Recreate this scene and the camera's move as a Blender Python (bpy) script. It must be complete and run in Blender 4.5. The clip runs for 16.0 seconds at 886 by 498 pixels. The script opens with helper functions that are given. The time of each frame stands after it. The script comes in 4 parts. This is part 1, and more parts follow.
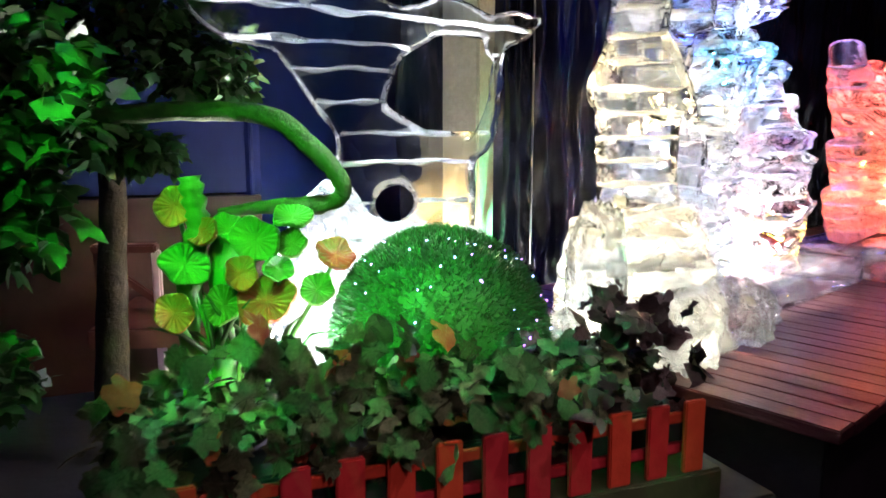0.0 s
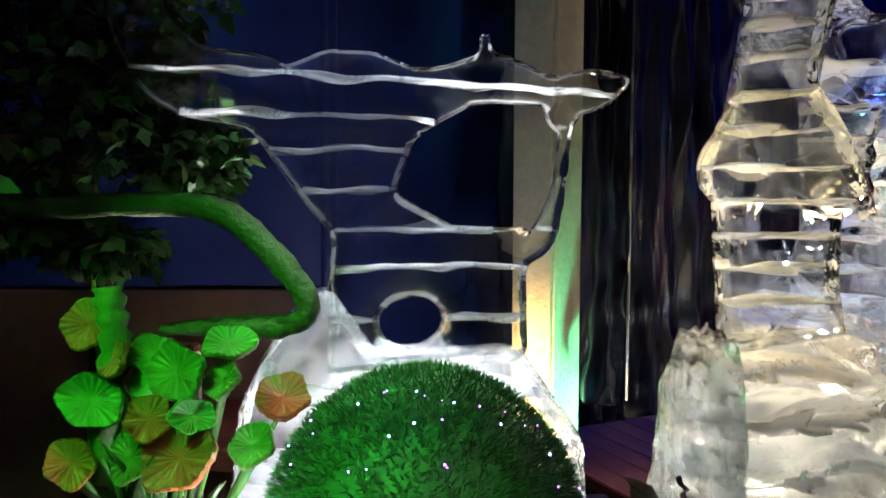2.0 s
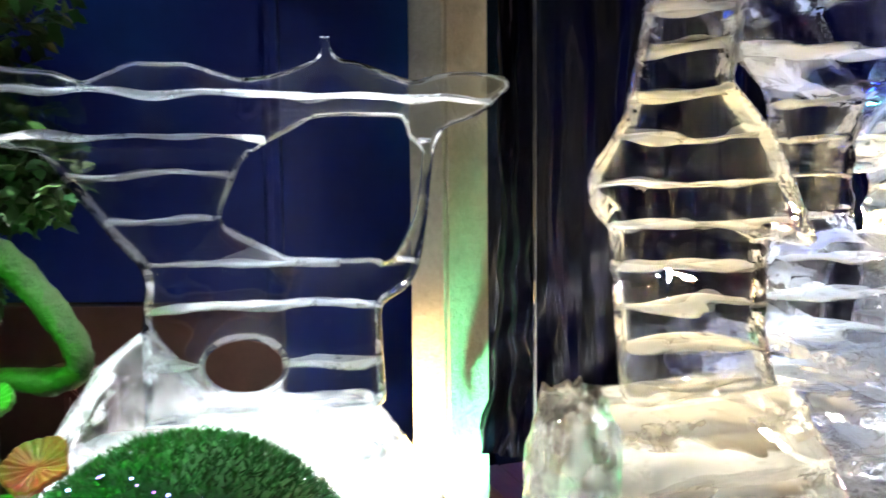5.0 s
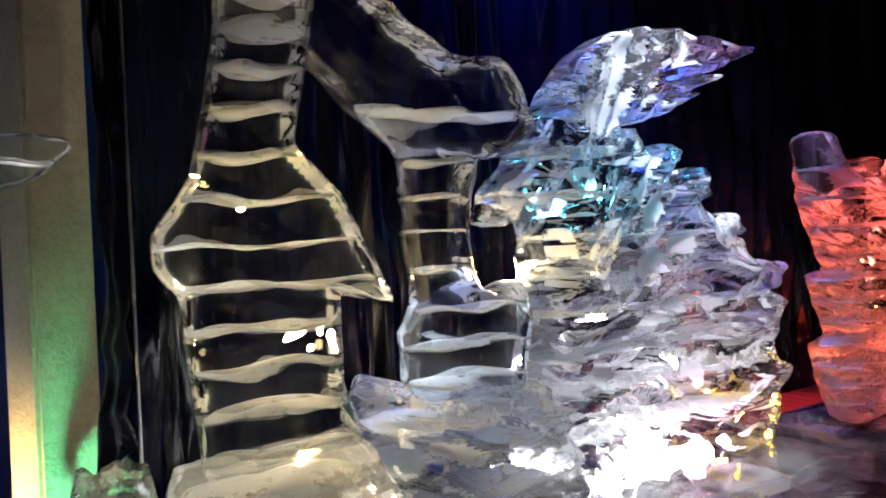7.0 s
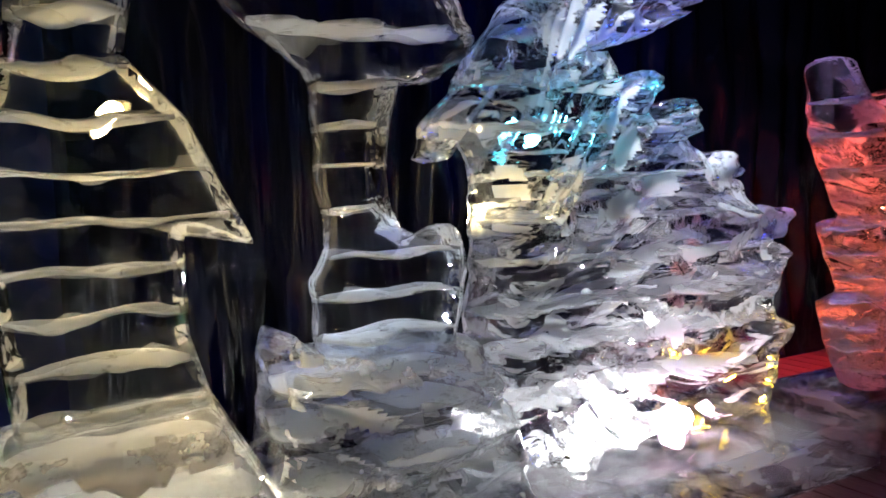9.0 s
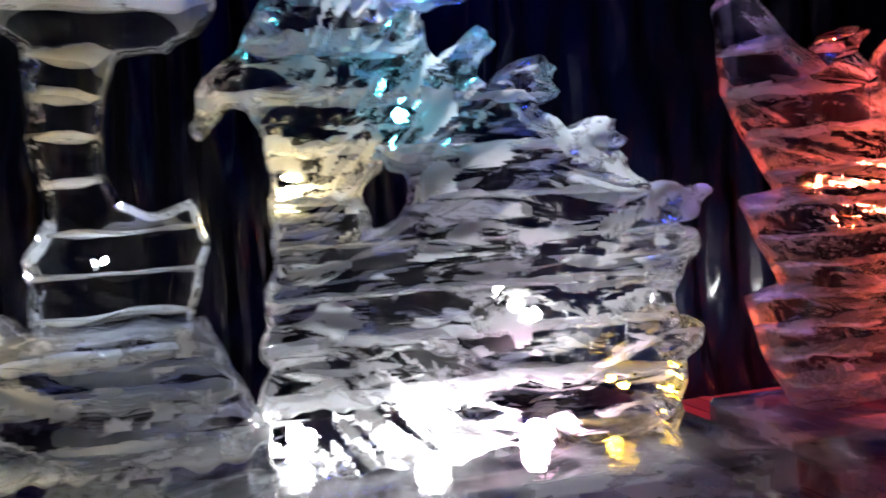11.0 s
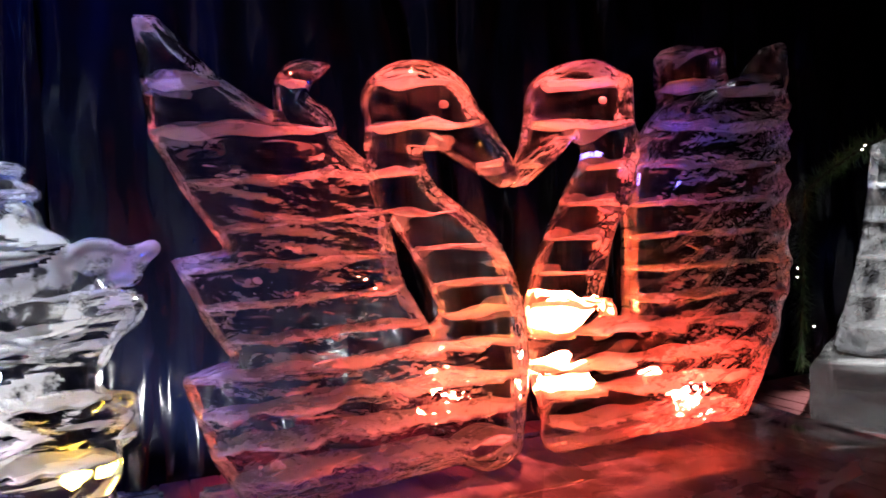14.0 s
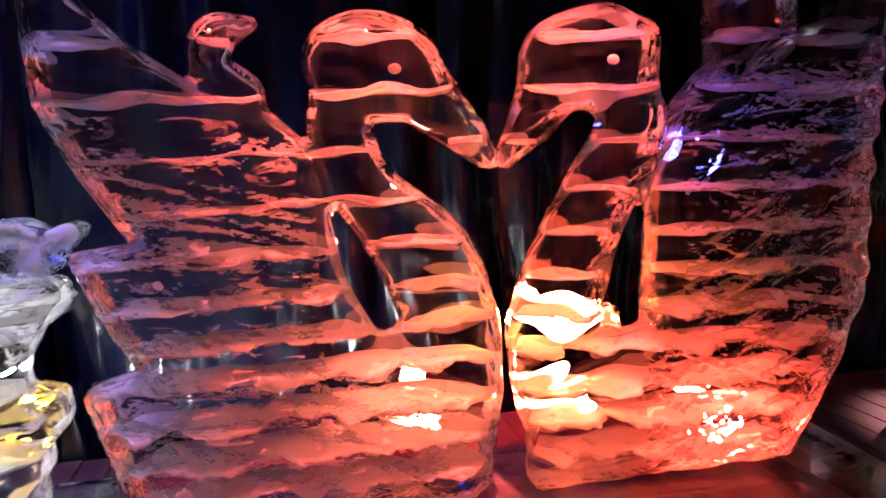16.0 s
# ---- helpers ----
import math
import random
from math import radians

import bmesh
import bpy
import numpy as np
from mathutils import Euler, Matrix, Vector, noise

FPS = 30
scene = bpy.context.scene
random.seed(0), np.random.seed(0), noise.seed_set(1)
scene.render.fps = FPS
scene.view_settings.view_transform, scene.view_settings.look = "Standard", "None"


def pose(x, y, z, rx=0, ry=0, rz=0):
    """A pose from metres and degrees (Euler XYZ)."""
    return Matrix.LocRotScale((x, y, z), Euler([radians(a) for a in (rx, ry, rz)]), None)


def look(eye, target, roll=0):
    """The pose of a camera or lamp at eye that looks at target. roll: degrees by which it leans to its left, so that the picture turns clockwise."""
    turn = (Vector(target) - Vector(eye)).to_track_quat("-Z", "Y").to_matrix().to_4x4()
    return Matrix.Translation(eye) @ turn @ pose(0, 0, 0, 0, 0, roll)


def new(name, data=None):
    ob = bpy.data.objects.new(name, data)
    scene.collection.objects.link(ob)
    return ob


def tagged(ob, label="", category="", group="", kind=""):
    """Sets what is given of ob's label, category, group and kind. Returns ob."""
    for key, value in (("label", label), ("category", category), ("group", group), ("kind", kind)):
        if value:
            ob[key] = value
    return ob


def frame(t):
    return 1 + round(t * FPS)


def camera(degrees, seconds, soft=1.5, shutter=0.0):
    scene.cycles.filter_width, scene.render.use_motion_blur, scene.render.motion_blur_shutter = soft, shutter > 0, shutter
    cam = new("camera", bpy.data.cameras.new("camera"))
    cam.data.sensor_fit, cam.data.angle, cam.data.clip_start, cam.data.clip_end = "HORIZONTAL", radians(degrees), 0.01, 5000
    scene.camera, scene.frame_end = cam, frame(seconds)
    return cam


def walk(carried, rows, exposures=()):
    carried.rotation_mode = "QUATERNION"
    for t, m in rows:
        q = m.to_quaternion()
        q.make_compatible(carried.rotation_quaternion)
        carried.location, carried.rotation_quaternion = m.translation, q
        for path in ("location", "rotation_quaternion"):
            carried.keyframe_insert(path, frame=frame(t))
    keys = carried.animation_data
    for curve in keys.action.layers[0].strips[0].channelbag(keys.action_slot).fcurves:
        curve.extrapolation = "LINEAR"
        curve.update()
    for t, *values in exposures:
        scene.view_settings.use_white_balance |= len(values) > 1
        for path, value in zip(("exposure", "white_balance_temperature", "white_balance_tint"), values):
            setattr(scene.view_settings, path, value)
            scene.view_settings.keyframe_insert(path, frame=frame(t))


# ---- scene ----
cam = camera(62.8, 16.0, shutter=0.4)
PATH = [
    (0, (-0.154, -0.469, 1.459), (0.043, 1.495, 1.137), 0.0),
    (0.5, (-0.055, -0.356, 1.469), (0.02, 1.622, 1.186), -0.0),
    (1, (0.003, -0.239, 1.499), (-0.018, 1.743, 1.234), 0.8),
    (1.5, (0.081, -0.148, 1.499), (-0.146, 1.83, 1.313), 0.3),
    (2, (0.142, -0.083, 1.491), (-0.213, 1.882, 1.372), 0.2),
    (2.5, (0.165, -0.025, 1.493), (-0.254, 1.928, 1.391), 0.2),
    (3, (0.185, 0.004, 1.494), (-0.411, 1.911, 1.394), 0.3),
    (3.2, (0.192, -0.006, 1.493), (-0.509, 1.864, 1.397), 0.2),
    (5.3, (0.476, 0.178, 1.548), (-0.05, 2.102, 1.395), -0.9),
    (5.5, (0.495, 0.186, 1.541), (0.111, 2.145, 1.419), -1.5),
    (6, (0.605, 0.195, 1.553), (0.447, 2.186, 1.456), -1.4),
    (6.5, (0.677, 0.217, 1.563), (0.604, 2.215, 1.511), -1.6),
    (7, (0.761, 0.235, 1.544), (0.663, 2.233, 1.533), -2.6),
    (7.5, (0.846, 0.238, 1.549), (0.752, 2.234, 1.48), -2.1),
    (8, (0.902, 0.289, 1.549), (0.793, 2.28, 1.395), -1.7),
    (8.2, (0.923, 0.316, 1.555), (0.781, 2.301, 1.356), -1.5),
    (10.3, (1.338, 0.616, 1.39), (0.712, 2.515, 1.398), -3.8),
    (10.5, (1.46, 0.649, 1.379), (0.745, 2.518, 1.386), -3.6),
    (11, (1.617, 0.736, 1.375), (0.903, 2.604, 1.352), -3.6),
    (11.5, (1.815, 0.855, 1.441), (1.069, 2.707, 1.317), -3.9),
    (12, (1.905, 0.926, 1.455), (1.264, 2.816, 1.319), -4.0),
    (12.5, (2.067, 1.026, 1.458), (1.459, 2.927, 1.325), -4.0),
    (13, (2.166, 1.1, 1.459), (1.664, 3.032, 1.345), -3.8),
    (13.5, (2.26, 1.181, 1.47), (1.806, 3.126, 1.371), -3.7),
    (14, (2.372, 1.229, 1.44), (1.868, 3.164, 1.396), -3.5),
    (14.5, (2.435, 1.323, 1.472), (1.904, 3.249, 1.379), -2.9),
    (15, (2.459, 1.41, 1.478), (1.905, 3.329, 1.378), -3.2),
    (15.5, (2.521, 1.485, 1.501), (1.805, 3.346, 1.345), -2.9),
    (16, (2.531, 1.537, 1.543), (1.725, 3.348, 1.279), -2.1),
]
walk(cam, [(t, look(e, q, r)) for t, e, q, r in PATH],
     exposures=[(0.0, 1.5), (0.6, 1.25), (1.5, 0.5), (2.6, 0.3), (3.2, 0.25), (5.3, 1.0), (6.0, 0.5), (7.0, -0.1), (8.2, -0.25), (10.3, -0.55), (11.5, -0.5), (12.5, -0.65), (13.5, -0.2), (14.5, -0.05), (16.0, 0.1)])

# ---- world and lights ----
world = bpy.data.worlds.new("world")
scene.world = world
world.use_nodes = True
world.node_tree.nodes["Background"].inputs[0].default_value = (0.25, 0.35, 0.8, 1)
world.node_tree.nodes["Background"].inputs[1].default_value = 0.0015


def lamp(name, kind, place, colour, watts, size=0.04, target=None, cone=70, blend=0.6):
    data = bpy.data.lights.new(name, kind)
    data.color, data.energy = colour, watts
    if kind == "AREA":
        data.size = size
    else:
        data.shadow_soft_size = size
    if kind == "SPOT":
        data.spot_size, data.spot_blend = radians(cone), blend
    ob = new(name, data)
    ob.matrix_world = look(place, target) if target else Matrix.Translation(place)
    return ob


ROW = 36.0          # heading of the long table, degrees from +x
CORNER = (0.75, 0.78)   # near front corner of the table
TOP = 0.88          # height of the table's top


def row(along, back, z=0.0, origin=CORNER, heading=ROW):
    a = radians(heading)
    return Vector((origin[0] + along * math.cos(a) - back * math.sin(a), origin[1] + along * math.sin(a) + back * math.cos(a), z))


WHITE, GREEN, RED = (1.0, 0.95, 0.92), (0.05, 1.0, 0.12), (1.0, 0.06, 0.03)


def flood(name, place, colour, watts, size=0.03, up=0.7, turn=0.0, cone=150):
    """A small flood lamp behind an ice figure, facing the visitors' side and upward."""
    a = radians(ROW + turn)
    p = Vector(place)
    return lamp(name, "SPOT", p, colour, watts, size, p + Vector((math.sin(a), -math.cos(a), up)), cone, 0.35)


flood("white_spot", (1.06, 2.06, 1.04), WHITE, 34.0, 0.035)
# Fill added behind the dragon to brighten its middle.
flood("dragon_back_fill", (1.19, 2.32, 1.22), WHITE, 9.0, 0.02)
flood("white_spot_low", (0.84, 1.92, 1.02), WHITE, 12.0, 0.03)
flood("dragon_lamp", (0.84, 1.95, 1.48), (1.0, 0.75, 0.35), 11.0, 0.025)
flood("amber_dragon_lamp", (1.38, 2.32, 1.06), (1.0, 0.55, 0.04), 5.0, 0.018)
flood("teal_spot", (1.00, 2.16, 1.66), (0.1, 0.75, 1.0), 3.5, 0.02)
lamp("warm_spot", "SPOT", (-0.04, 1.18, 0.94), (1.0, 0.66, 0.24), 60.0, 0.02, (0.06, 1.30, 1.08), 62)
lamp("figure_spot", "SPOT", (-0.19, 1.22, 0.98), WHITE, 95.0, 0.03, (-0.06, 0.94, 1.2), 105)
flood("column_spot", (0.46, 1.42, 0.98), (1.0, 0.85, 0.6), 11.0, 0.03)
# Two fills added behind column and stem to lift their dim seams.
flood("column_mid_fill", (0.43, 1.46, 1.40), (1.0, 0.72, 0.34), 10.0, 0.010, up=0.1)
flood("stem_fill", (0.565, 1.75, 1.38), (0.85, 0.92, 1.0), 4.5, 0.006, up=0.2)
# The next four are overhead fills added to brighten the frost; no known fixtures.
lamp("figure_top_fill", "SPOT", (0.0, 0.75, 3.0), (0.82, 0.92, 1.0), 120.0, 0.03, (-0.10, 1.00, 1.5), 24)
lamp("column_top_fill", "SPOT", (0.45, 0.85, 3.0), (1.0, 0.68, 0.30), 85.0, 0.03, (0.49, 1.22, 1.4), 24)
lamp("stem_top_fill", "SPOT", (0.95, 1.2, 3.0), (1.0, 0.9, 0.75), 70.0, 0.03, (0.74, 1.63, 1.5), 24)
lamp("dragon_top_fill", "SPOT", (1.45, 1.7, 3.0), (0.90, 0.95, 1.0), 320.0, 0.03, (1.18, 2.05, 1.4), 29)
lamp("swan_top_spot", "SPOT", (2.5, 2.05, 3.0), (1.0, 0.10, 0.075), 1050.0, 0.03, (2.09, 2.54, 1.46), 29)
flood("red_spot", (2.225, 2.70, 1.27), (1.0, 0.09, 0.03), 70.0, 0.036, up=1.2, cone=125)
# Red fill added to lift the left swan's lower seams.
flood("left_breast_fill", (1.98, 2.63, 1.14), (1.0, 0.14, 0.06), 34.0, 0.022, up=1.3, cone=125)
flood("core_spot", (2.225, 2.69, 1.15), (1.0, 0.11, 0.04), 45.0, 0.036)
# Added light for the column's left edge; no known lamp stands here.
lamp("column_side_fill", "SPOT", (0.25, 1.36, 0.95), WHITE, 14.0, 0.02, (0.39, 1.18, 1.45), 60)
flood("column_back_lamp", (0.404, 1.342, 1.62), (1.0, 0.72, 0.28), 3.5, 0.008)
# Red fill added behind the left wing to light its seams.
flood("swan_back_fill", (1.86, 2.70, 1.40), (1.0, 0.16, 0.08), 16.0, 0.012, up=1.0, cone=130)
flood("red_wing_spot", (2.43, 2.88, 1.08), RED, 120.0, 0.022, up=1.2, cone=125)
flood("amber_spot", (2.13, 2.70, 1.26), (1.0, 0.35, 0.06), 8.0, 0.015)
flood("violet_spot", (2.383, 2.86, 1.55), (0.12, 0.12, 1.0), 1.3, 0.03)
flood("pink_spot", (1.27, 2.06, 1.0), (1.0, 0.6, 0.78), 16.0, 0.03)
lamp("curtain_spot", "SPOT", (1.50, 2.50, 0.94), (0.95, 0.95, 1.0), 26.0, 0.02, (1.40, 2.85, 1.25), 100)
lamp("violet_top_spot", "SPOT", (1.45, 1.7, 3.0), (0.75, 0.4, 1.0), 130.0, 0.03, (1.72, 2.25, 1.42), 14)
lamp("green_tree_spot", "SPOT", (-0.6, -0.2, 2.1), GREEN, 10.0, 0.04, (-0.70, 0.58, 1.42), 28)
lamp("planter_lamp", "POINT", (-0.245, 0.69, 1.10), (0.85, 0.75, 1.0), 1.0, 0.006)
# Two unseen fills, added so that fence and leaves don't go dark.
lamp("fence_side_fill", "SPOT", (0.9, 0.0, 2.5), (1.0, 0.88, 0.85), 11.0, 0.03, (-0.03, 0.42, 1.05), 30)
lamp("fence_front_fill", "SPOT", (0.4, -1.3, 2.4), (1.0, 0.8, 0.75), 14.0, 0.05, (-0.03, 0.40, 1.0), 24)
# Added green fill that makes up for green_spot's narrow cone on the garland.
lamp("green_garland_fill", "SPOT", (-0.5, 0.1, 2.3), (0.06, 1.0, 0.25), 26.0, 0.03, (-0.12, 0.45, 1.08), 34)
# Pink fill added to bring the unlit chair out of the dark.
lamp("pink_chair_fill", "SPOT", (-0.25, 0.95, 2.7), (1.0, 0.4, 0.45), 9.0, 0.03, (-0.72, 1.42, 1.08), 24)
lamp("green_spot", "SPOT", (-0.5, 0.05, 2.1), (0.10, 1.0, 0.08), 42.0, 0.04, (-0.28, 0.72, 1.17), 36)
lamp("green_post_spot", "SPOT", (0.24, 1.20, 0.93), (0.15, 1.0, 0.5), 24.0, 0.02, (0.14, 1.30, 1.12), 52)
lamp("blue_wash", "AREA", (-0.9, 1.1, 2.9), (0.08, 0.2, 1.0), 0.9, 0.4, (-0.95, 1.7, 1.5))
lamp("blue_curtain_wash", "SPOT", row(1.1, 1.05, 3.0), (0.02, 0.07, 1.0), 130.0, 0.2, row(1.15, 1.35, 1.3), 76)
# Magenta tint for the planks from an added, unseen source.
lamp("pink_deck_fill", "SPOT", (0.6, -0.2, 3.0), (1.0, 0.36, 0.85), 6.0, 0.05, (1.05, 1.25, 0.88), 30)
# Weak general fill for the room, not a known light fitting.
lamp("room_fill", "AREA", (0.9, -1.2, 2.9), (1.0, 0.72, 0.85), 0.9, 0.8, (1.0, 1.0, 0.8))


# ---- materials ----
def material(name):
    m = bpy.data.materials.new(name)
    m.use_nodes = True
    nt = m.node_tree
    nt.nodes.clear()
    out = nt.nodes.new("ShaderNodeOutputMaterial")

    def node(kind, **sets):
        n = nt.nodes.new(kind)
        for k, v in sets.items():
            if k in n.inputs.keys():
                n.inputs[k].default_value = v
        return n
    return m, nt, out, node


def noise_node(nt, node, scale, detail=4.0, rough=0.6):
    tc = nt.nodes.new("ShaderNodeTexCoord")
    n = node("ShaderNodeTexNoise", Scale=scale, Detail=detail, Roughness=rough)
    nt.links.new(tc.outputs["Object"], n.inputs["Vector"])
    return n


def ramp(nt, source, stops):
    r = nt.nodes.new("ShaderNodeValToRGB")
    els = r.color_ramp.elements
    while len(els) < len(stops):
        els.new(0.5)
    for e, (p, c) in zip(els, stops):
        e.position, e.color = p, (c, c, c, 1) if isinstance(c, float) else (*c, 1)
    nt.links.new(source, r.inputs[0])
    return r


def ice_material(name, cloud_low, cloud_high, rough=0.0, bump=0.3, bend=0.3, tint=(0.97, 0.985, 1.0), grain=30.0, cloud=7.0, streak=1.0, crisp=0.14, level=0.51, swirl=0.0):
    """Ice: light goes straight on or bends, gloss on the skin, and milky clouds of trapped air where it froze fast."""
    m, nt, out, node = material(name)
    L = nt.links.new
    fine, wide = noise_node(nt, node, grain, 2.0, 0.5), noise_node(nt, node, grain * 0.25, 2.0)
    mixb = node("ShaderNodeMath")
    mixb.operation = "MULTIPLY_ADD"
    L(fine.outputs[0], mixb.inputs[0])
    mixb.inputs[1].default_value = 0.4
    L(wide.outputs[0], mixb.inputs[2])
    b = node("ShaderNodeBump", Strength=bump, Distance=0.02)
    L(mixb.outputs[0], b.inputs["Height"])
    refr = node("ShaderNodeBsdfRefraction", Color=(*tint, 1), Roughness=rough, IOR=1.31)
    clear = node("ShaderNodeBsdfTransparent", Color=(*tint, 1))
    gloss = node("ShaderNodeBsdfGlossy", Color=(1, 1, 1, 1), Roughness=0.02)
    for n in (refr, gloss):
        L(b.outputs[0], n.inputs["Normal"])
    body = node("ShaderNodeMixShader", Fac=bend)
    L(clear.outputs[0], body.inputs[1])
    L(refr.outputs[0], body.inputs[2])
    shade = body
    if cloud_high > 0:
        dif = node("ShaderNodeBsdfDiffuse", Color=(0.82, 0.86, 0.9, 1))
        trl = node("ShaderNodeBsdfTranslucent", Color=(0.82, 0.86, 0.9, 1))
        L(b.outputs[0], dif.inputs["Normal"])
        milk = node("ShaderNodeMixShader", Fac=0.5)
        L(dif.outputs[0], milk.inputs[1])
        L(trl.outputs[0], milk.inputs[2])
        cl = noise_node(nt, node, cloud, 5.0, 0.6)
        cl.inputs["Distortion"].default_value = swirl
        squash = nt.nodes.new("ShaderNodeMapping")
        squash.inputs["Scale"].default_value = (1.0, 1.0, streak)
        L(cl.inputs["Vector"].links[0].from_socket, squash.inputs["Vector"])
        L(squash.outputs[0], cl.inputs["Vector"])
        r = ramp(nt, cl.outputs[0], [(level - crisp / 2, cloud_low), (level + crisp / 2, cloud_high)])
        shade = node("ShaderNodeMixShader")
        L(r.outputs[0], shade.inputs[0])
        L(body.outputs[0], shade.inputs[1])
        L(milk.outputs[0], shade.inputs[2])
    fr = node("ShaderNodeFresnel", IOR=1.31)
    L(b.outputs[0], fr.inputs["Normal"])
    top = node("ShaderNodeMixShader")
    L(fr.outputs[0], top.inputs[0])
    L(shade.outputs[0], top.inputs[1])
    L(gloss.outputs[0], top.inputs[2])
    L(top.outputs[0], out.inputs[0])
    return m


def frost_material(name, colour=(0.88, 0.9, 0.92), gaps=0.06):
    m, nt, out, node = material(name)
    L = nt.links.new
    dif = node("ShaderNodeBsdfDiffuse", Color=(*colour, 1))
    trl = node("ShaderNodeBsdfTranslucent", Color=(*colour, 1))
    clear = node("ShaderNodeBsdfTransparent")
    milk = node("ShaderNodeMixShader", Fac=0.5)
    L(dif.outputs[0], milk.inputs[1])
    L(trl.outputs[0], milk.inputs[2])
    n = noise_node(nt, node, 24.0, 5.0, 0.7)
    r = ramp(nt, n.outputs[0], [(0.36, 0.1), (0.36 + gaps, 1.0)])
    mix = node("ShaderNodeMixShader")
    L(r.outputs[0], mix.inputs[0])
    L(clear.outputs[0], mix.inputs[1])
    L(milk.outputs[0], mix.inputs[2])
    L(mix.outputs[0], out.inputs[0])
    return m


def solid(name, a, b, scale=20.0, rough=0.6, bump=0.3, metal=0.0, sheen=0.5, random_tint=0.0, stretch=None, distance=0.01):
    m, nt, out, node = material(name)
    L = nt.links.new
    p = node("ShaderNodeBsdfPrincipled", Roughness=rough, Metallic=metal)
    p.inputs["Specular IOR Level"].default_value = sheen
    n, w = noise_node(nt, node, scale, 6.0, 0.65), noise_node(nt, node, scale * 0.18, 3.0)
    if stretch:
        tc = nt.nodes.new("ShaderNodeTexCoord")
        mp = nt.nodes.new("ShaderNodeMapping")
        mp.inputs["Scale"].default_value = stretch
        L(tc.outputs["Object"], mp.inputs["Vector"])
        L(mp.outputs[0], n.inputs["Vector"])
    avg = node("ShaderNodeMath")
    avg.operation = "MULTIPLY_ADD"
    L(n.outputs[0], avg.inputs[0])
    avg.inputs[1].default_value = 0.6
    half = node("ShaderNodeMath")
    half.operation = "MULTIPLY"
    L(w.outputs[0], half.inputs[0])
    half.inputs[1].default_value = 0.4
    L(half.outputs[0], avg.inputs[2])
    r = ramp(nt, avg.outputs[0], [(0.32, a), (0.68, b)])
    colour = r.outputs[0]
    if random_tint:
        info = nt.nodes.new("ShaderNodeObjectInfo")
        geo = nt.nodes.new("ShaderNodeNewGeometry")
        add = node("ShaderNodeMath")
        add.operation = "ADD"
        L(info.outputs["Random"], add.inputs[0])
        L(geo.outputs["Random Per Island"], add.inputs[1])
        fr = node("ShaderNodeMath")
        fr.operation = "FRACT"
        L(add.outputs[0], fr.inputs[0])
        hs = nt.nodes.new("ShaderNodeHueSaturation")
        mr = nt.nodes.new("ShaderNodeMapRange")
        L(fr.outputs[0], mr.inputs[0])
        mr.inputs[3].default_value, mr.inputs[4].default_value = 1 - random_tint, 1 + random_tint
        L(mr.outputs[0], hs.inputs["Value"])
        mh = nt.nodes.new("ShaderNodeMapRange")
        L(fr.outputs[0], mh.inputs[0])
        mh.inputs[3].default_value, mh.inputs[4].default_value = 0.5 - random_tint * 0.06, 0.5 + random_tint * 0.06
        L(mh.outputs[0], hs.inputs["Hue"])
        L(colour, hs.inputs["Color"])
        colour = hs.outputs[0]
    L(colour, p.inputs["Base Color"])
    bm_ = node("ShaderNodeBump", Strength=bump, Distance=distance)
    L(n.outputs[0], bm_.inputs["Height"])
    L(bm_.outputs[0], p.inputs["Normal"])
    L(p.outputs[0], out.inputs[0])
    return m


def glow(name, colour, strength):
    m, nt, out, node = material(name)
    e = node("ShaderNodeEmission", Color=(*colour, 1), Strength=strength)
    nt.links.new(e.outputs[0], out.inputs[0])
    return m


ICE = ice_material("clear_ice", 0.0, 0.0, 0.0, 0.22, 0.3, grain=16.0)
ICE_CARVED = ice_material("carved_ice", 0.0, 0.6, 0.0, 0.5, 0.4, grain=24.0, cloud=7.0, streak=3.5, crisp=0.05, level=0.56, swirl=0.8)
ICE_FEATHER = ice_material("feathered_ice", 0.0, 0.35, 0.0, 1.0, 0.5, grain=70.0, cloud=14.0, streak=3.0, crisp=0.05, level=0.60, swirl=1.2)
ICE_VEIL = ice_material("rippled_clear_ice", 0.0, 0.0, 0.0, 0.5, 0.35, grain=11.0)
ICE_BLOCK = ice_material("sawn_ice", 0.02, 0.3, 0.0, 0.12, 0.3, cloud=6.0, streak=3.0)
ICE_GROOVE = ice_material("frosted_cuts", 0.1, 0.9, 0.0, 0.5, 0.4, cloud=11.0, crisp=0.06)
ICE_CLOUDY = ice_material("cloudy_ice", 0.04, 0.34, 0.02, 0.6, 0.4, cloud=6.0, crisp=0.34, swirl=0.6)
ICE_ROCK = ice_material("broken_ice", 0.0, 0.3, 0.0, 1.0, 0.5, cloud=14.0)
# Milk on the side walls paints in the bright rims of refracted light.
ICE_EDGE = ice_material("bright_rim_ice", 0.0, 0.14, 0.02, 0.5, 0.4, cloud=20.0, level=0.48)
FROST = frost_material("frost")
WOOD = solid("table_wood", (0.06, 0.022, 0.024), (0.14, 0.05, 0.05), 8.0, 0.35, 0.25, stretch=(14, 1.5, 14), random_tint=0.25)
DARK = solid("dark_board", (0.012, 0.01, 0.012), (0.03, 0.025, 0.03), 15.0, 0.7)
FLOOR = solid("floor_carpet", (0.012, 0.012, 0.016), (0.035, 0.03, 0.04), 60.0, 0.9)
CURTAIN = solid("black_plastic_sheet", (0.0015, 0.002, 0.006), (0.003, 0.005, 0.018), 14.0, 0.2, 0.4, sheen=0.3, distance=0.006, stretch=(1.0, 1.0, 0.3))
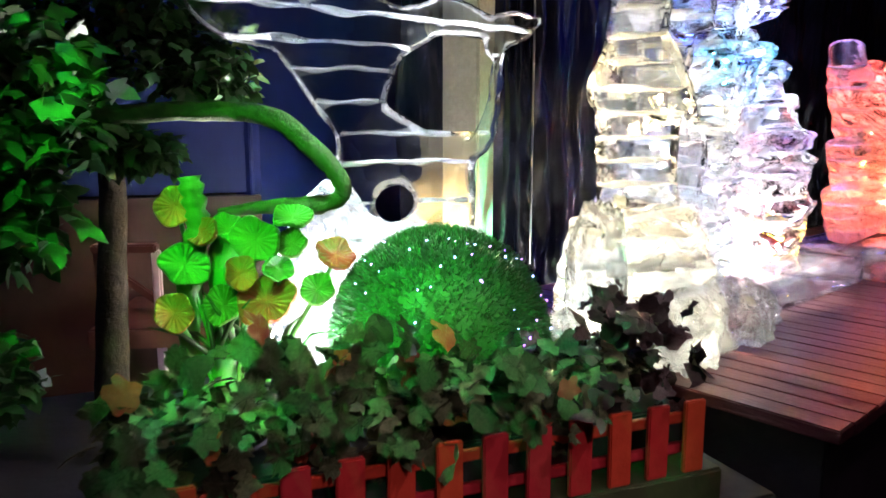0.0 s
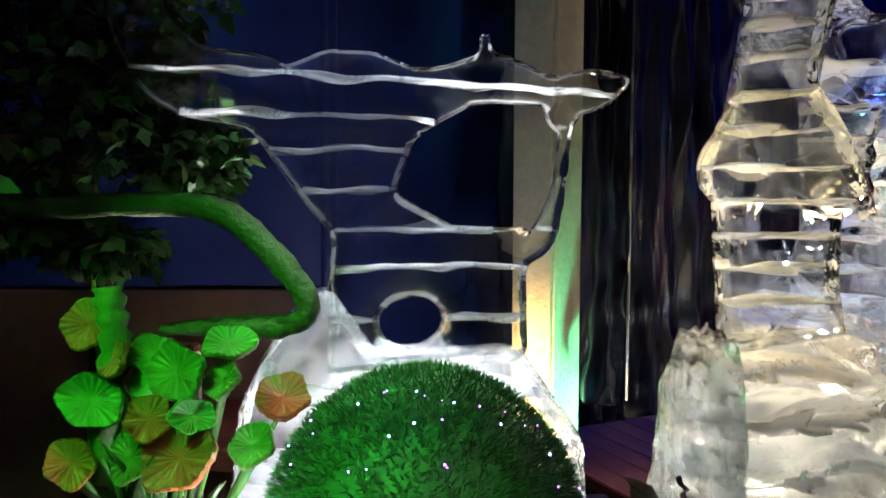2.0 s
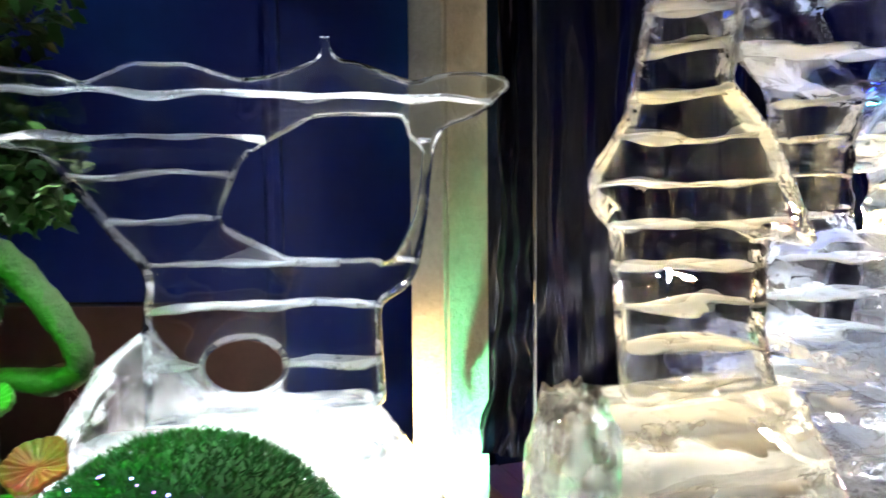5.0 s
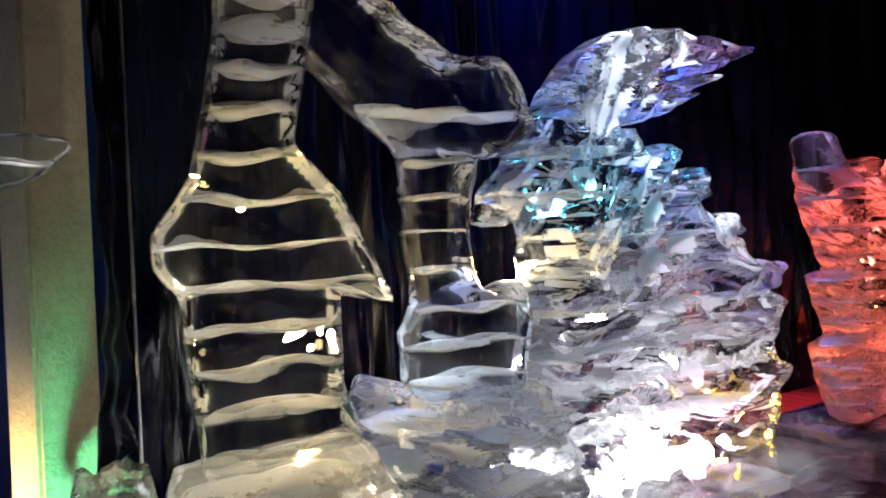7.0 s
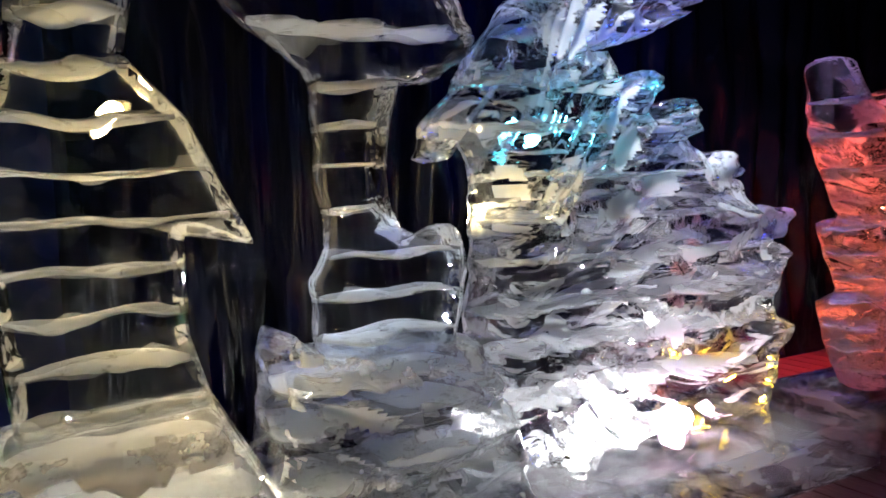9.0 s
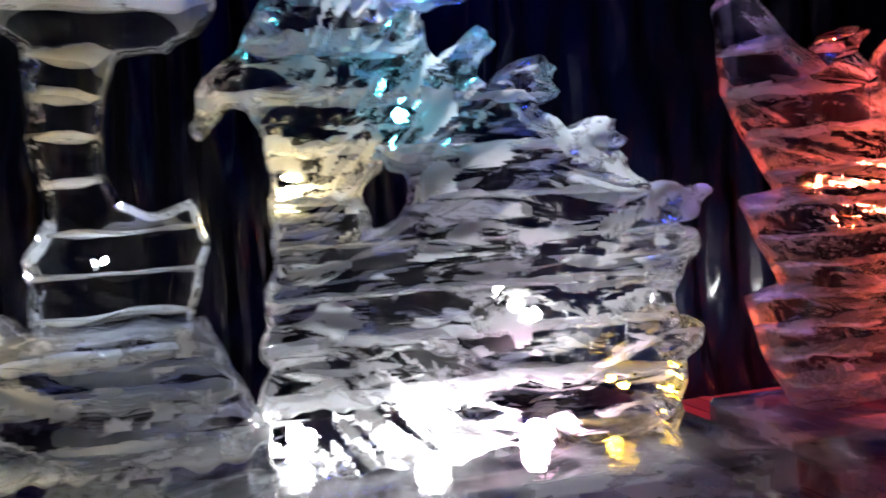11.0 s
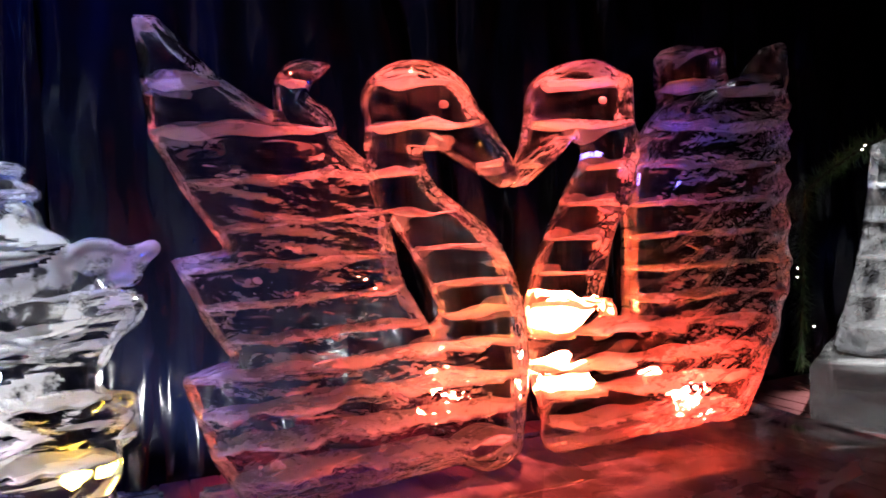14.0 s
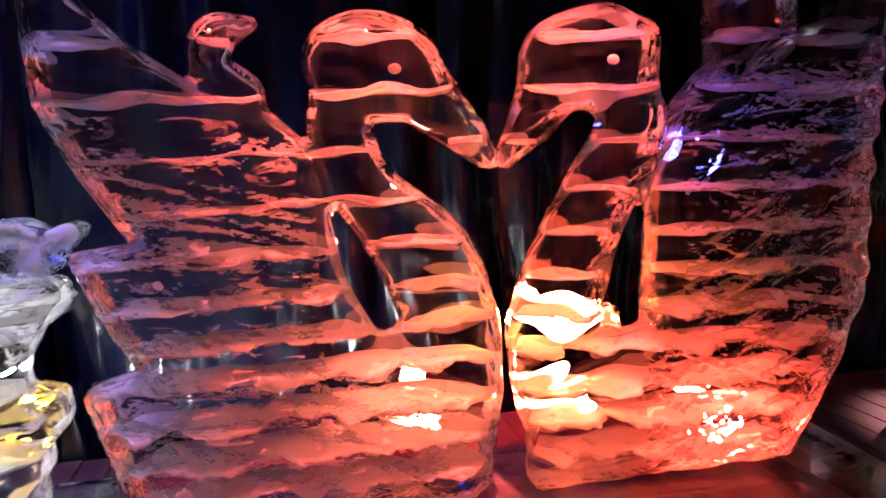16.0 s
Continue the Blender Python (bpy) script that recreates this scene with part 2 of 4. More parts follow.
BLUE = solid("blue_paint", (0.004, 0.012, 0.12), (0.007, 0.02, 0.17), 12.0, 0.6, 0.1)
BROWN = solid("brown_panel", (0.07, 0.03, 0.02), (0.13, 0.06, 0.04), 9.0, 0.5, 0.2)
PLASTER = solid("cream_plaster", (0.42, 0.37, 0.26), (0.58, 0.52, 0.38), 70.0, 0.8, 0.6)
BARK = solid("bark", (0.02, 0.015, 0.01), (0.07, 0.05, 0.03), 40.0, 0.9, 0.8)
PAINT_RED = solid("red_paint", (0.42, 0.02, 0.015), (0.62, 0.04, 0.03), 30.0, 0.5, 0.2, random_tint=0.15)
LEAF_TREE = solid("tree_leaf", (0.03, 0.09, 0.02), (0.07, 0.17, 0.04), 30.0, 0.45, 0.3, random_tint=0.5)
LEAF_IVY = solid("garland_leaf", (0.07, 0.10, 0.05), (0.26, 0.22, 0.15), 45.0, 0.16, 1.0, random_tint=0.6)
LEAF_DARK = solid("dark_leaf", (0.05, 0.035, 0.04), (0.15, 0.10, 0.11), 35.0, 0.25, 0.4, random_tint=0.5)
LEAF_RED = solid("red_leaf", (0.32, 0.05, 0.03), (0.5, 0.10, 0.05), 35.0, 0.3, 0.4, random_tint=0.3)
GRASS = solid("artificial_grass", (0.02, 0.10, 0.02), (0.05, 0.20, 0.04), 60.0, 0.5, 0.3, random_tint=0.6)
PAD = solid("pad_leaf", (0.03, 0.26, 0.03), (0.16, 0.30, 0.05), 26.0, 0.45, 0.6, random_tint=0.4)
PAD_ORANGE = solid("orange_pad", (0.15, 0.24, 0.04), (0.80, 0.14, 0.03), 22.0, 0.45, 0.6, random_tint=0.3)
CHAIR = solid("chair_wood", (0.10, 0.03, 0.02), (0.2, 0.07, 0.05), 12.0, 0.4)
PINK = solid("pink_tube", (0.75, 0.5, 0.6), (0.85, 0.6, 0.7), 12.0, 0.3)
FIR = solid("fir_needle", (0.03, 0.07, 0.02), (0.08, 0.13, 0.04), 60.0, 0.5, 0.3, random_tint=0.5)
SPARK = glow("fibre_light", (0.28, 0.35, 1.0), 8.0)
FAIRY = glow("fairy_light", (1.0, 0.92, 0.8), 12.0)
PURPLE = glow("purple_light", (0.35, 0.1, 1.0), 9.0)


# ---- mesh helpers ----
def mesh_object(name, verts, faces, materials, parent=None, label="", smooth=True, slots=None):
    me = bpy.data.meshes.new(name)
    me.from_pydata([tuple(v) for v in verts], [], [tuple(f) for f in faces])
    for m in materials:
        me.materials.append(m)
    if slots is not None:
        me.polygons.foreach_set("material_index", np.array(slots, dtype=np.int32))
    if smooth:
        me.polygons.foreach_set("use_smooth", np.ones(len(me.polygons), dtype=bool))
    me.update()
    ob = new(name, me)
    if parent:
        ob.parent = parent
    if label:
        ob["label"] = label
    return ob


def part(name, bm, mat, parent=None, label="", smooth=False):
    me = bpy.data.meshes.new(name)
    bm.normal_update()
    bm.to_mesh(me)
    bm.free()
    me.materials.append(mat)
    if smooth:
        me.polygons.foreach_set("use_smooth", np.ones(len(me.polygons), dtype=bool))
    ob = new(name, me)
    if parent:
        ob.parent = parent
    if label:
        ob["label"] = label
    return ob


def box(bm, size, m, bevel=0.004):
    r = bmesh.ops.create_cube(bm, size=1.0, matrix=m @ Matrix.Diagonal((*size, 1)))
    if bevel:
        es = {e for v in r["verts"] for e in v.link_edges}
        bmesh.ops.bevel(bm, geom=list(es), offset=bevel, segments=2, affect="EDGES")


def tube(points, radii, sides=8, jitter=0.0):
    verts, faces = [], []
    pts = [Vector(p) for p in points]
    for i, (p, r) in enumerate(zip(pts, radii)):
        d = (pts[min(i + 1, len(pts) - 1)] - pts[max(i - 1, 0)]).normalized()
        u = d.cross(Vector((0.3, 0.2, 1))).normalized()
        w = d.cross(u)
        for k in range(sides):
            a = 2 * math.pi * k / sides
            q = r * (1 + jitter * random.uniform(-1, 1))
            verts.append(p + u * q * math.cos(a) + w * q * math.sin(a))
    for i in range(len(pts) - 1):
        for k in range(sides):
            a, b = i * sides + k, i * sides + (k + 1) % sides
            faces.append((a, b, b + sides, a + sides))
    faces.append(tuple(range(sides))[::-1])
    faces.append(tuple(range((len(pts) - 1) * sides, len(pts) * sides)))
    return verts, faces


def smooth_path(ctrl, n):
    """Catmull-Rom through control rows of any width."""
    c = np.array(ctrl, float)
    c = np.vstack([2 * c[0] - c[1], c, 2 * c[-1] - c[-2]])
    out = []
    for i in range(1, len(c) - 2):
        for k in range(n):
            t = k / n
            out.append(0.5 * (2 * c[i] + (c[i + 1] - c[i - 1]) * t + (2 * c[i - 1] - 5 * c[i] + 4 * c[i + 1] - c[i + 2]) * t * t
                              + (3 * c[i] - c[i - 1] - 3 * c[i + 1] + c[i + 2]) * t ** 3))
    out.append(c[-2])
    return np.array(out)


# ---- carved ice ----
def waves(seed, scale):
    """A cheap smooth random field over the plane, about -1 to 1."""
    g = np.random.default_rng(seed)
    ks, ph = g.normal(0, scale, (9, 2)), g.uniform(0, 6.28, 9)
    return lambda s, z: sum(np.sin(k[0] * s + k[1] * z + p) for k, p in zip(ks, ph)) / 3.5


def stroke(*rows):
    """A tapered stroke through rows of s, z, radius."""
    pts = smooth_path(rows, 6) if len(rows) > 2 else np.array(rows, float)

    def f(s, z):
        d = np.full(s.shape, 9.0)
        for (x0, z0, r0), (x1, z1, r1) in zip(pts[:-1], pts[1:]):
            l2 = (x1 - x0) ** 2 + (z1 - z0) ** 2 + 1e-9
            t = np.clip(((s - x0) * (x1 - x0) + (z - z0) * (z1 - z0)) / l2, 0, 1)
            d = np.minimum(d, np.hypot(s - x0 - t * (x1 - x0), z - z0 - t * (z1 - z0)) - (r0 + t * (r1 - r0)))
        return d
    return f


def blob(s0, z0, rs, rz, turn=0.0):
    c, q = math.cos(radians(turn)), math.sin(radians(turn))

    def f(s, z):
        u, v = (s - s0) * c + (z - z0) * q, (z - z0) * c - (s - s0) * q
        k = np.hypot(u / rs, v / rz)
        return (k - 1) * min(rs, rz)
    return f


def slab(*corners):
    p = np.array(corners, float)

    def f(s, z):
        d, inside = np.full(s.shape, 9.0), np.zeros(s.shape, bool)
        for (x0, z0), (x1, z1) in zip(p, np.roll(p, -1, 0)):
            t = np.clip(((s - x0) * (x1 - x0) + (z - z0) * (z1 - z0)) / ((x1 - x0) ** 2 + (z1 - z0) ** 2), 0, 1)
            d = np.minimum(d, np.hypot(s - x0 - t * (x1 - x0), z - z0 - t * (z1 - z0)))
            inside ^= ((z0 > z) != (z1 > z)) & (s < (x1 - x0) * (z - z0) / (z1 - z0 + 1e-12) + x0)
        return np.where(inside, -d, d)
    return f


def carve(name, origin, heading, solids, holes, thick, levels, relief, span, label, mat=None, step=0.008, rim=0.35, soft=0.05,
          rough_edge=0.0, back=0.0, seed=3, blend=0.018, depth=None, groove=9.0, texture=None, tilt=0.0, eyes=()):
    """An ice figure: a carved outline in an upright plane, rounded to its thickness, with frosty seams where its layers were frozen together."""
    s0, s1, z0, z1 = span
    gs, gz = np.meshgrid(np.arange(s0, s1 + step, step), np.arange(z0, z1 + step, step), indexing="ij")

    def field(s, z):
        d = None
        for f in solids:
            v = f(s, z)
            if d is None:
                d = v
            else:
                h = np.clip(0.5 + 0.5 * (d - v) / blend, 0, 1)
                d = d * (1 - h) + v * h - blend * h * (1 - h)
        for f in holes:
            d = np.maximum(d, -f(s, z))
        if rough_edge:
            d = d + rough_edge * waves(seed, 55)(s, z)
        return d
    d = field(gs, gz)
    centre = 0.25 * (d[:-1, :-1] + d[1:, :-1] + d[:-1, 1:] + d[1:, 1:])
    keep = centre < 0
    used = np.zeros(d.shape, bool)
    for a in (0, 1):
        for b in (0, 1):
            used[a:a + keep.shape[0], b:b + keep.shape[1]] |= keep
    e = 1e-3
    gx, gy = (field(gs + e, gz) - field(gs - e, gz)) / (2 * e), (field(gs, gz + e) - field(gs, gz - e)) / (2 * e)
    full = np.zeros(d.shape, int)
    for a in (0, 1):
        for b in (0, 1):
            full[a:a + keep.shape[0], b:b + keep.shape[1]] += keep
    edge = used & (full < 4)
    g2 = np.maximum(gx ** 2 + gy ** 2, 0.25)
    mx, mz = np.clip(d * gx / g2, -step, step), np.clip(d * gy / g2, -step, step)
    s, z = np.where(edge, gs - mx, gs), np.where(edge, gz - mz, gz)
    inner = np.where(edge, 0, np.clip(-d / soft, 0, 1))
    t = thick * (depth(gs, gz) if depth else 1.0)
    h = t * (rim + (1 - rim) * np.sqrt(1 - (1 - inner) ** 2))
    front = h + relief(gs, gz) * np.clip(inner * 2, 0, 1)
    behind = h + 0.5 * relief(gs + 0.37, gz + 0.11) * np.clip(inner * 2, 0, 1)
    idx = -np.ones(d.shape, int)
    idx[used] = np.arange(used.sum())
    n = int(used.sum())
    c, q = math.cos(radians(heading)), math.sin(radians(heading))

    def put(ss, dd, zz):
        return np.stack([origin[0] + ss * c - (dd + back) * q, origin[1] + ss * q + (dd + back) * c, zz], -1)
    verts = np.vstack([put(s[used], -front[used], z[used]), put(s[used], behind[used], z[used])])
    i, j = np.nonzero(keep)
    a, b, cc, dd = idx[i, j], idx[i + 1, j], idx[i + 1, j + 1], idx[i, j + 1]
    faces = np.vstack([np.stack([a, b, cc, dd], 1), np.stack([a, dd, cc, b], 1) + n]).tolist()
    pad = np.pad(keep, 1)
    for di, dj, e0, e1 in ((-1, 0, (0, 1), (0, 0)), (1, 0, (1, 0), (1, 1)), (0, -1, (0, 0), (1, 0)), (0, 1, (1, 1), (0, 1))):
        bi, bj = np.nonzero(keep & ~pad[1 + di:pad.shape[0] - 1 + di, 1 + dj:pad.shape[1] - 1 + dj])
        u, v = idx[bi + e0[0], bj + e0[1]], idx[bi + e1[0], bj + e1[1]]
        faces += np.stack([v, u, u + n, v + n], 1).tolist()
    deep = relief(gs, gz)[:-1, :-1][keep] < -groove
    slots = np.where(deep, 3, 0).tolist() + [0] * len(i) + [2] * (len(faces) - 2 * len(i))
    if texture:
        tx = np.asarray(texture(gs, gz)[:-1, :-1][keep])
        slots = [4 if w and q == 0 else q for q, w in zip(slots, tx)] + slots[len(tx):]
    thing = new(name)
    thing.location = (origin[0], origin[1], z0)

    def child(nm, vs, fs, mats, sl=None):
        ob = mesh_object(nm, vs - np.array([origin[0], origin[1], z0]), fs, mats, parent=thing, slots=sl)
        return ob
    child("body", verts, faces, [mat or ICE, FROST, ICE_EDGE, ICE_GROOVE, ICE_FEATHER], slots)
    wob, wide, rip = waves(seed + 5, 30), waves(seed + 9, 60), waves(seed + 7, 150)
    for lv in levels:
        ss = np.arange(s0, s1, step)
        zz = lv + tilt * (ss - 0.5 * (s0 + s1)) + 0.004 * wob(ss, ss * 0 + lv * 7)
        dv = field(ss, zz)
        jj = np.clip(((zz - z0) / step).astype(int), 0, d.shape[1] - 1)
        hf, hb = front[np.arange(len(ss)) % d.shape[0], jj], behind[np.arange(len(ss)) % d.shape[0], jj]
        ok = dv < -0.004
        cut = np.clip((-dv - 0.002) / 0.03, 0.25, 1)
        k = 6
        rag = np.clip(0.62 + 0.3 * wide(ss * 0.8, ss * 0 + lv * 31) + 0.14 * rip(ss, ss * 0 + lv * 17), 0.02, 0.97)
        lo, hi = -hf * rag * cut, hb * 0.92 * cut
        th = np.clip(0.0016 + 0.0018 * wide(ss * 0.6, ss * 0 + lv * 13), 0.0008, 0.005)
        rows_ = []
        for w in np.linspace(0, 1, k + 1):
            y = lo + (hi - lo) * w
            sag = 0.0025 * wide(ss * 0.7 + w, ss * 0 + w * 2 + lv)
            rows_.append((put(ss, y, zz + sag + th), put(ss, y, zz + sag - th)))
        block = np.concatenate([r for pair in rows_ for r in pair])
        m = len(ss)
        whole = ok[:-1] & ok[1:]
        cuts = np.flatnonzero(np.diff(np.concatenate([[0], whole.astype(int), [0]])))
        for x0, x1 in zip(cuts[::2], cuts[1::2]):
            if x1 - x0 < 2:
                continue
            sheet = []
            for x in range(x0, x1):
                for w in range(k):
                    t0, t1 = 2 * w * m + x, 2 * (w + 1) * m + x
                    sheet.append([t0, t0 + 1, t1 + 1, t1])
                    sheet.append([t0 + m, t1 + m, t1 + m + 1, t0 + m + 1])
                sheet.append([x, m + x, m + x + 1, x + 1])
                sheet.append([2 * k * m + x, 2 * k * m + x + 1, 2 * k * m + m + x + 1, 2 * k * m + m + x])
            for x in (x0, x1):
                sheet += [[2 * w * m + x, 2 * (w + 1) * m + x, 2 * (w + 1) * m + m + x, 2 * w * m + m + x] for w in range(k)]
            used_v = sorted({q for f in sheet for q in f})
            again = {q: n_ for n_, q in enumerate(used_v)}
            child("frost_seam", block[used_v], [[again[q] for q in f] for f in sheet], [FROST])
    for es, ez in eyes:
        bm = bmesh.new()
        i0, j0 = int((es - s0) / step), int((ez - z0) / step)
        at = put(es, -front[i0, j0] + 0.001, ez) - np.array([origin[0], origin[1], z0])
        bmesh.ops.create_uvsphere(bm, u_segments=12, v_segments=8, radius=0.009, matrix=pose(*at, 0, 0, heading) @ Matrix.Diagonal((1.0, 0.5, 0.8, 1)))
        part("eye", bm, FROST, thing, smooth=True)
    return tagged(thing, label, "ice sculpture")


def feathers(seed, amp, freq=70, lean=0.6):
    w = waves(seed, 14)
    return lambda s, z: amp * np.sin(freq * (z + lean * s) + 3.0 * w(s, z)) * (0.6 + 0.4 * w(s * 1.7, z * 1.7))


def flow(seed, amp):
    """Deep curling cuts that sweep up and outward."""
    w, v = waves(seed, 7), waves(seed + 1, 34)

    def f(s, z):
        a = z + 0.35 * s * s + 0.05 * w(s, z)
        return amp * (0.7 * np.sin(80 * a + 2.0 * w(s * 1.3, z * 0.8)) + 0.35 * v(s * 0.6, z * 1.6))
    return f


def ripples(seed, amp, scale=30):
    w, v = waves(seed, scale), waves(seed + 1, scale * 2.6)
    return lambda s, z: amp * (w(s, z) + 0.5 * v(s, z))


# stork-like figure with a long bill
carve("ice_stork", (0.226, 1.176), 27.5,
      [stroke((-0.77, 1.90, 0.035), (-0.755, 1.75, 0.04), (-0.70, 1.67, 0.05), (-0.60, 1.665, 0.04)),
       slab((-0.70, 1.62), (-0.66, 1.685), (-0.56, 1.69), (-0.50, 1.718), (-0.43, 1.718), (-0.37, 1.70), (-0.30, 1.70), (-0.29, 1.645),
            (-0.36, 1.61), (-0.405, 1.50), (-0.44, 1.44), (-0.489, 1.445), (-0.53, 1.49), (-0.61, 1.60)),
       stroke((-0.32, 1.67, 0.03), (-0.24, 1.69, 0.038), (-0.14, 1.675, 0.026), (-0.07, 1.68, 0.034), (-0.012, 1.697, 0.012)),
       stroke((-0.10, 1.67, 0.03), (-0.125, 1.635, 0.02)),
       slab((-0.49, 1.46), (-0.40, 1.51), (-0.31, 1.462), (-0.19, 1.455), (-0.18, 1.26), (-0.20, 1.24), (-0.50, 1.24), (-0.50, 1.36)),
       stroke((-0.20, 1.42, 0.03), (-0.155, 1.44, 0.02), (-0.128, 1.51, 0.008), (-0.118, 1.58, 0.006), (-0.11, 1.64, 0.010)), stroke((-0.252, 1.72, 0.007), (-0.254, 1.757, 0.006)),
       slab((-0.30, 1.64), (-0.36, 1.60), (-0.33, 1.66))],
      [blob(-0.372, 1.313, 0.052, 0.038)], 0.042,
      [1.315, 1.395, 1.455, 1.515, 1.575, 1.622, 1.68], ripples(11, 0.006, 22), (-0.84, 0.02, 1.22, 1.96),
      "clear carved ice bird with a long bill", mat=ICE_VEIL, rim=0.3, seed=11, depth=lambda s, z: np.where(z > 1.6, 0.6, 1.0))

# tall banded column of ice with a beaked mask carved on its side
carve("ice_column", (0.394, 1.154), 29,
      [slab((0.05, 2.05), (0.19, 2.06), (0.165, 1.84), (0.135, 1.69), (0.20, 1.62), (0.272, 1.465), (0.19, 1.48), (0.19, 1.36), (0.215, 1.27),
            (0.0, 1.255), (-0.015, 1.42), (-0.02, 1.50), (-0.046, 1.53), (-0.046, 1.57), (0.0, 1.65), (0.02, 1.74), (0.037, 1.84)), blob(-0.012, 1.55, 0.035, 0.05)],
      [], 0.075, [1.275, 1.335, 1.39, 1.445, 1.50, 1.557, 1.615, 1.675, 1.735, 1.79, 1.845, 1.90, 1.96],
      ripples(21, 0.006, 25), (-0.14, 0.37, 1.24, 2.08), "tall clear ice column with frosty bands and a carved bird head", seed=21, rim=0.15, soft=0.075)

# hooded figure: a great hanging head on a slim stem
carve("ice_seal", (0.656, 1.563), 40,
      [stroke((-0.32, 2.12, 0.07), (-0.20, 1.97, 0.075), (-0.07, 1.86, 0.09), (0.06, 1.80, 0.10), (0.15, 1.82, 0.085)),
       slab((-0.12, 1.79), (0.0, 1.70), (0.19, 1.715), (0.20, 1.80), (0.0, 1.85)), blob(0.10, 1.805, 0.165, 0.082, -12),
       slab((-0.02, 1.74), (0.12, 1.76), (0.10, 1.66), (0.082, 1.60), (0.082, 1.52), (0.10, 1.465), (0.15, 1.45), (0.21, 1.47), (0.235, 1.40), (0.20, 1.25), (-0.03, 1.25), (-0.035, 1.38), (-0.005, 1.44), (-0.02, 1.55))],
      [], 0.075, [1.29, 1.355, 1.42, 1.50, 1.57, 1.635, 1.70, 1.79],
      feathers(31, 0.006, 60), (-0.42, 0.36, 1.22, 2.22), "clear ice animal head hanging over a slim carved stem", seed=31, rough_edge=0.003)

# dragon-like mass of curled fins with a raised wing
def fan(seed, amp):
    """Sharp cuts that spring from beside the hole and sweep outward, over a broad swell."""
    w, v, u = waves(seed, 8), waves(seed + 1, 30), waves(seed + 2, 12)

    def f(s, z):
        reach = np.maximum(0.16 + 0.75 * (s + 0.50), 0.10)
        turn = (z - 1.30 - 0.16 * (s + 0.45) ** 2) / reach
        cut = 1 - 2 * np.abs(np.sin(7.5 * turn + 1.4 * w(s, z))) ** 0.6
        return amp * (0.75 * cut * np.clip((s + 0.62) * 5, 0.25, 1) + 0.7 * u(s, z) + 0.3 * v(s * 0.6, z * 1.5))
    return f


carve("ice_dragon", (1.397, 2.195), 36,
      [stroke((-0.58, 1.72, 0.09), (-0.47, 1.88, 0.07), (-0.36, 1.97, 0.06), (-0.20, 2.0, 0.045), (0.0, 2.015, 0.022), (0.075, 2.02, 0.012)),
       stroke((-0.33, 1.93, 0.05), (-0.16, 1.955, 0.02), (-0.03, 1.985, 0.010)), stroke((-0.36, 1.89, 0.05), (-0.20, 1.905, 0.018), (-0.08, 1.935, 0.008)),
       stroke((-0.40, 1.85, 0.05), (-0.25, 1.855, 0.018), (-0.15, 1.885, 0.008)),
       slab((-0.70, 1.70), (-0.58, 1.80), (-0.37, 1.80), (-0.335, 1.71), (-0.24, 1.668), (-0.16, 1.635), (-0.08, 1.575), (0.02, 1.53), (0.09, 1.45), (0.14, 1.40),
            (0.17, 1.32), (0.12, 1.25), (0.14, 1.10), (0.11, 0.97), (-0.70, 0.97), (-0.64, 1.35), (-0.64, 1.45), (-0.64, 1.56)),
       stroke((-0.60, 1.66, 0.05), (-0.70, 1.66, 0.035), (-0.745, 1.59, 0.012)),
       stroke((-0.31, 1.66, 0.04), (-0.27, 1.71, 0.03), (-0.25, 1.765, 0.006)), stroke((-0.30, 1.70, 0.02), (-0.225, 1.725, 0.006)),
       blob(-0.16, 1.66, 0.06, 0.04, 20), stroke((-0.15, 1.67, 0.03), (-0.10, 1.685, 0.008)), stroke((-0.14, 1.65, 0.03), (-0.10, 1.64, 0.010)),
       blob(-0.04, 1.555, 0.055, 0.034, 10), stroke((-0.03, 1.57, 0.03), (0.025, 1.59, 0.008)), stroke((-0.02, 1.555, 0.03), (0.03, 1.55, 0.010)),
       blob(0.13, 1.42, 0.075, 0.042), stroke((0.16, 1.43, 0.03), (0.205, 1.445, 0.010)), blob(0.13, 1.345, 0.065, 0.035), blob(0.12, 1.16, 0.055, 0.05)],
      [slab((-0.475, 1.47), (-0.43, 1.535), (-0.385, 1.50), (-0.375, 1.45), (-0.43, 1.40), (-0.46, 1.41)),
       stroke((-0.66, 1.50, 0.03), (-0.68, 1.42, 0.028), (-0.675, 1.30, 0.012))],
      0.095, [1.10, 1.20, 1.285, 1.375, 1.46, 1.55, 1.645, 1.74, 1.84],
      fan(41, 0.022), (-0.84, 0.30, 0.95, 2.08), "heavily carved clear ice dragon with curled fins and a raised wing",
      mat=ICE_CARVED, seed=41, rough_edge=0.007, step=0.006, blend=0.010, groove=0.013, soft=0.035)

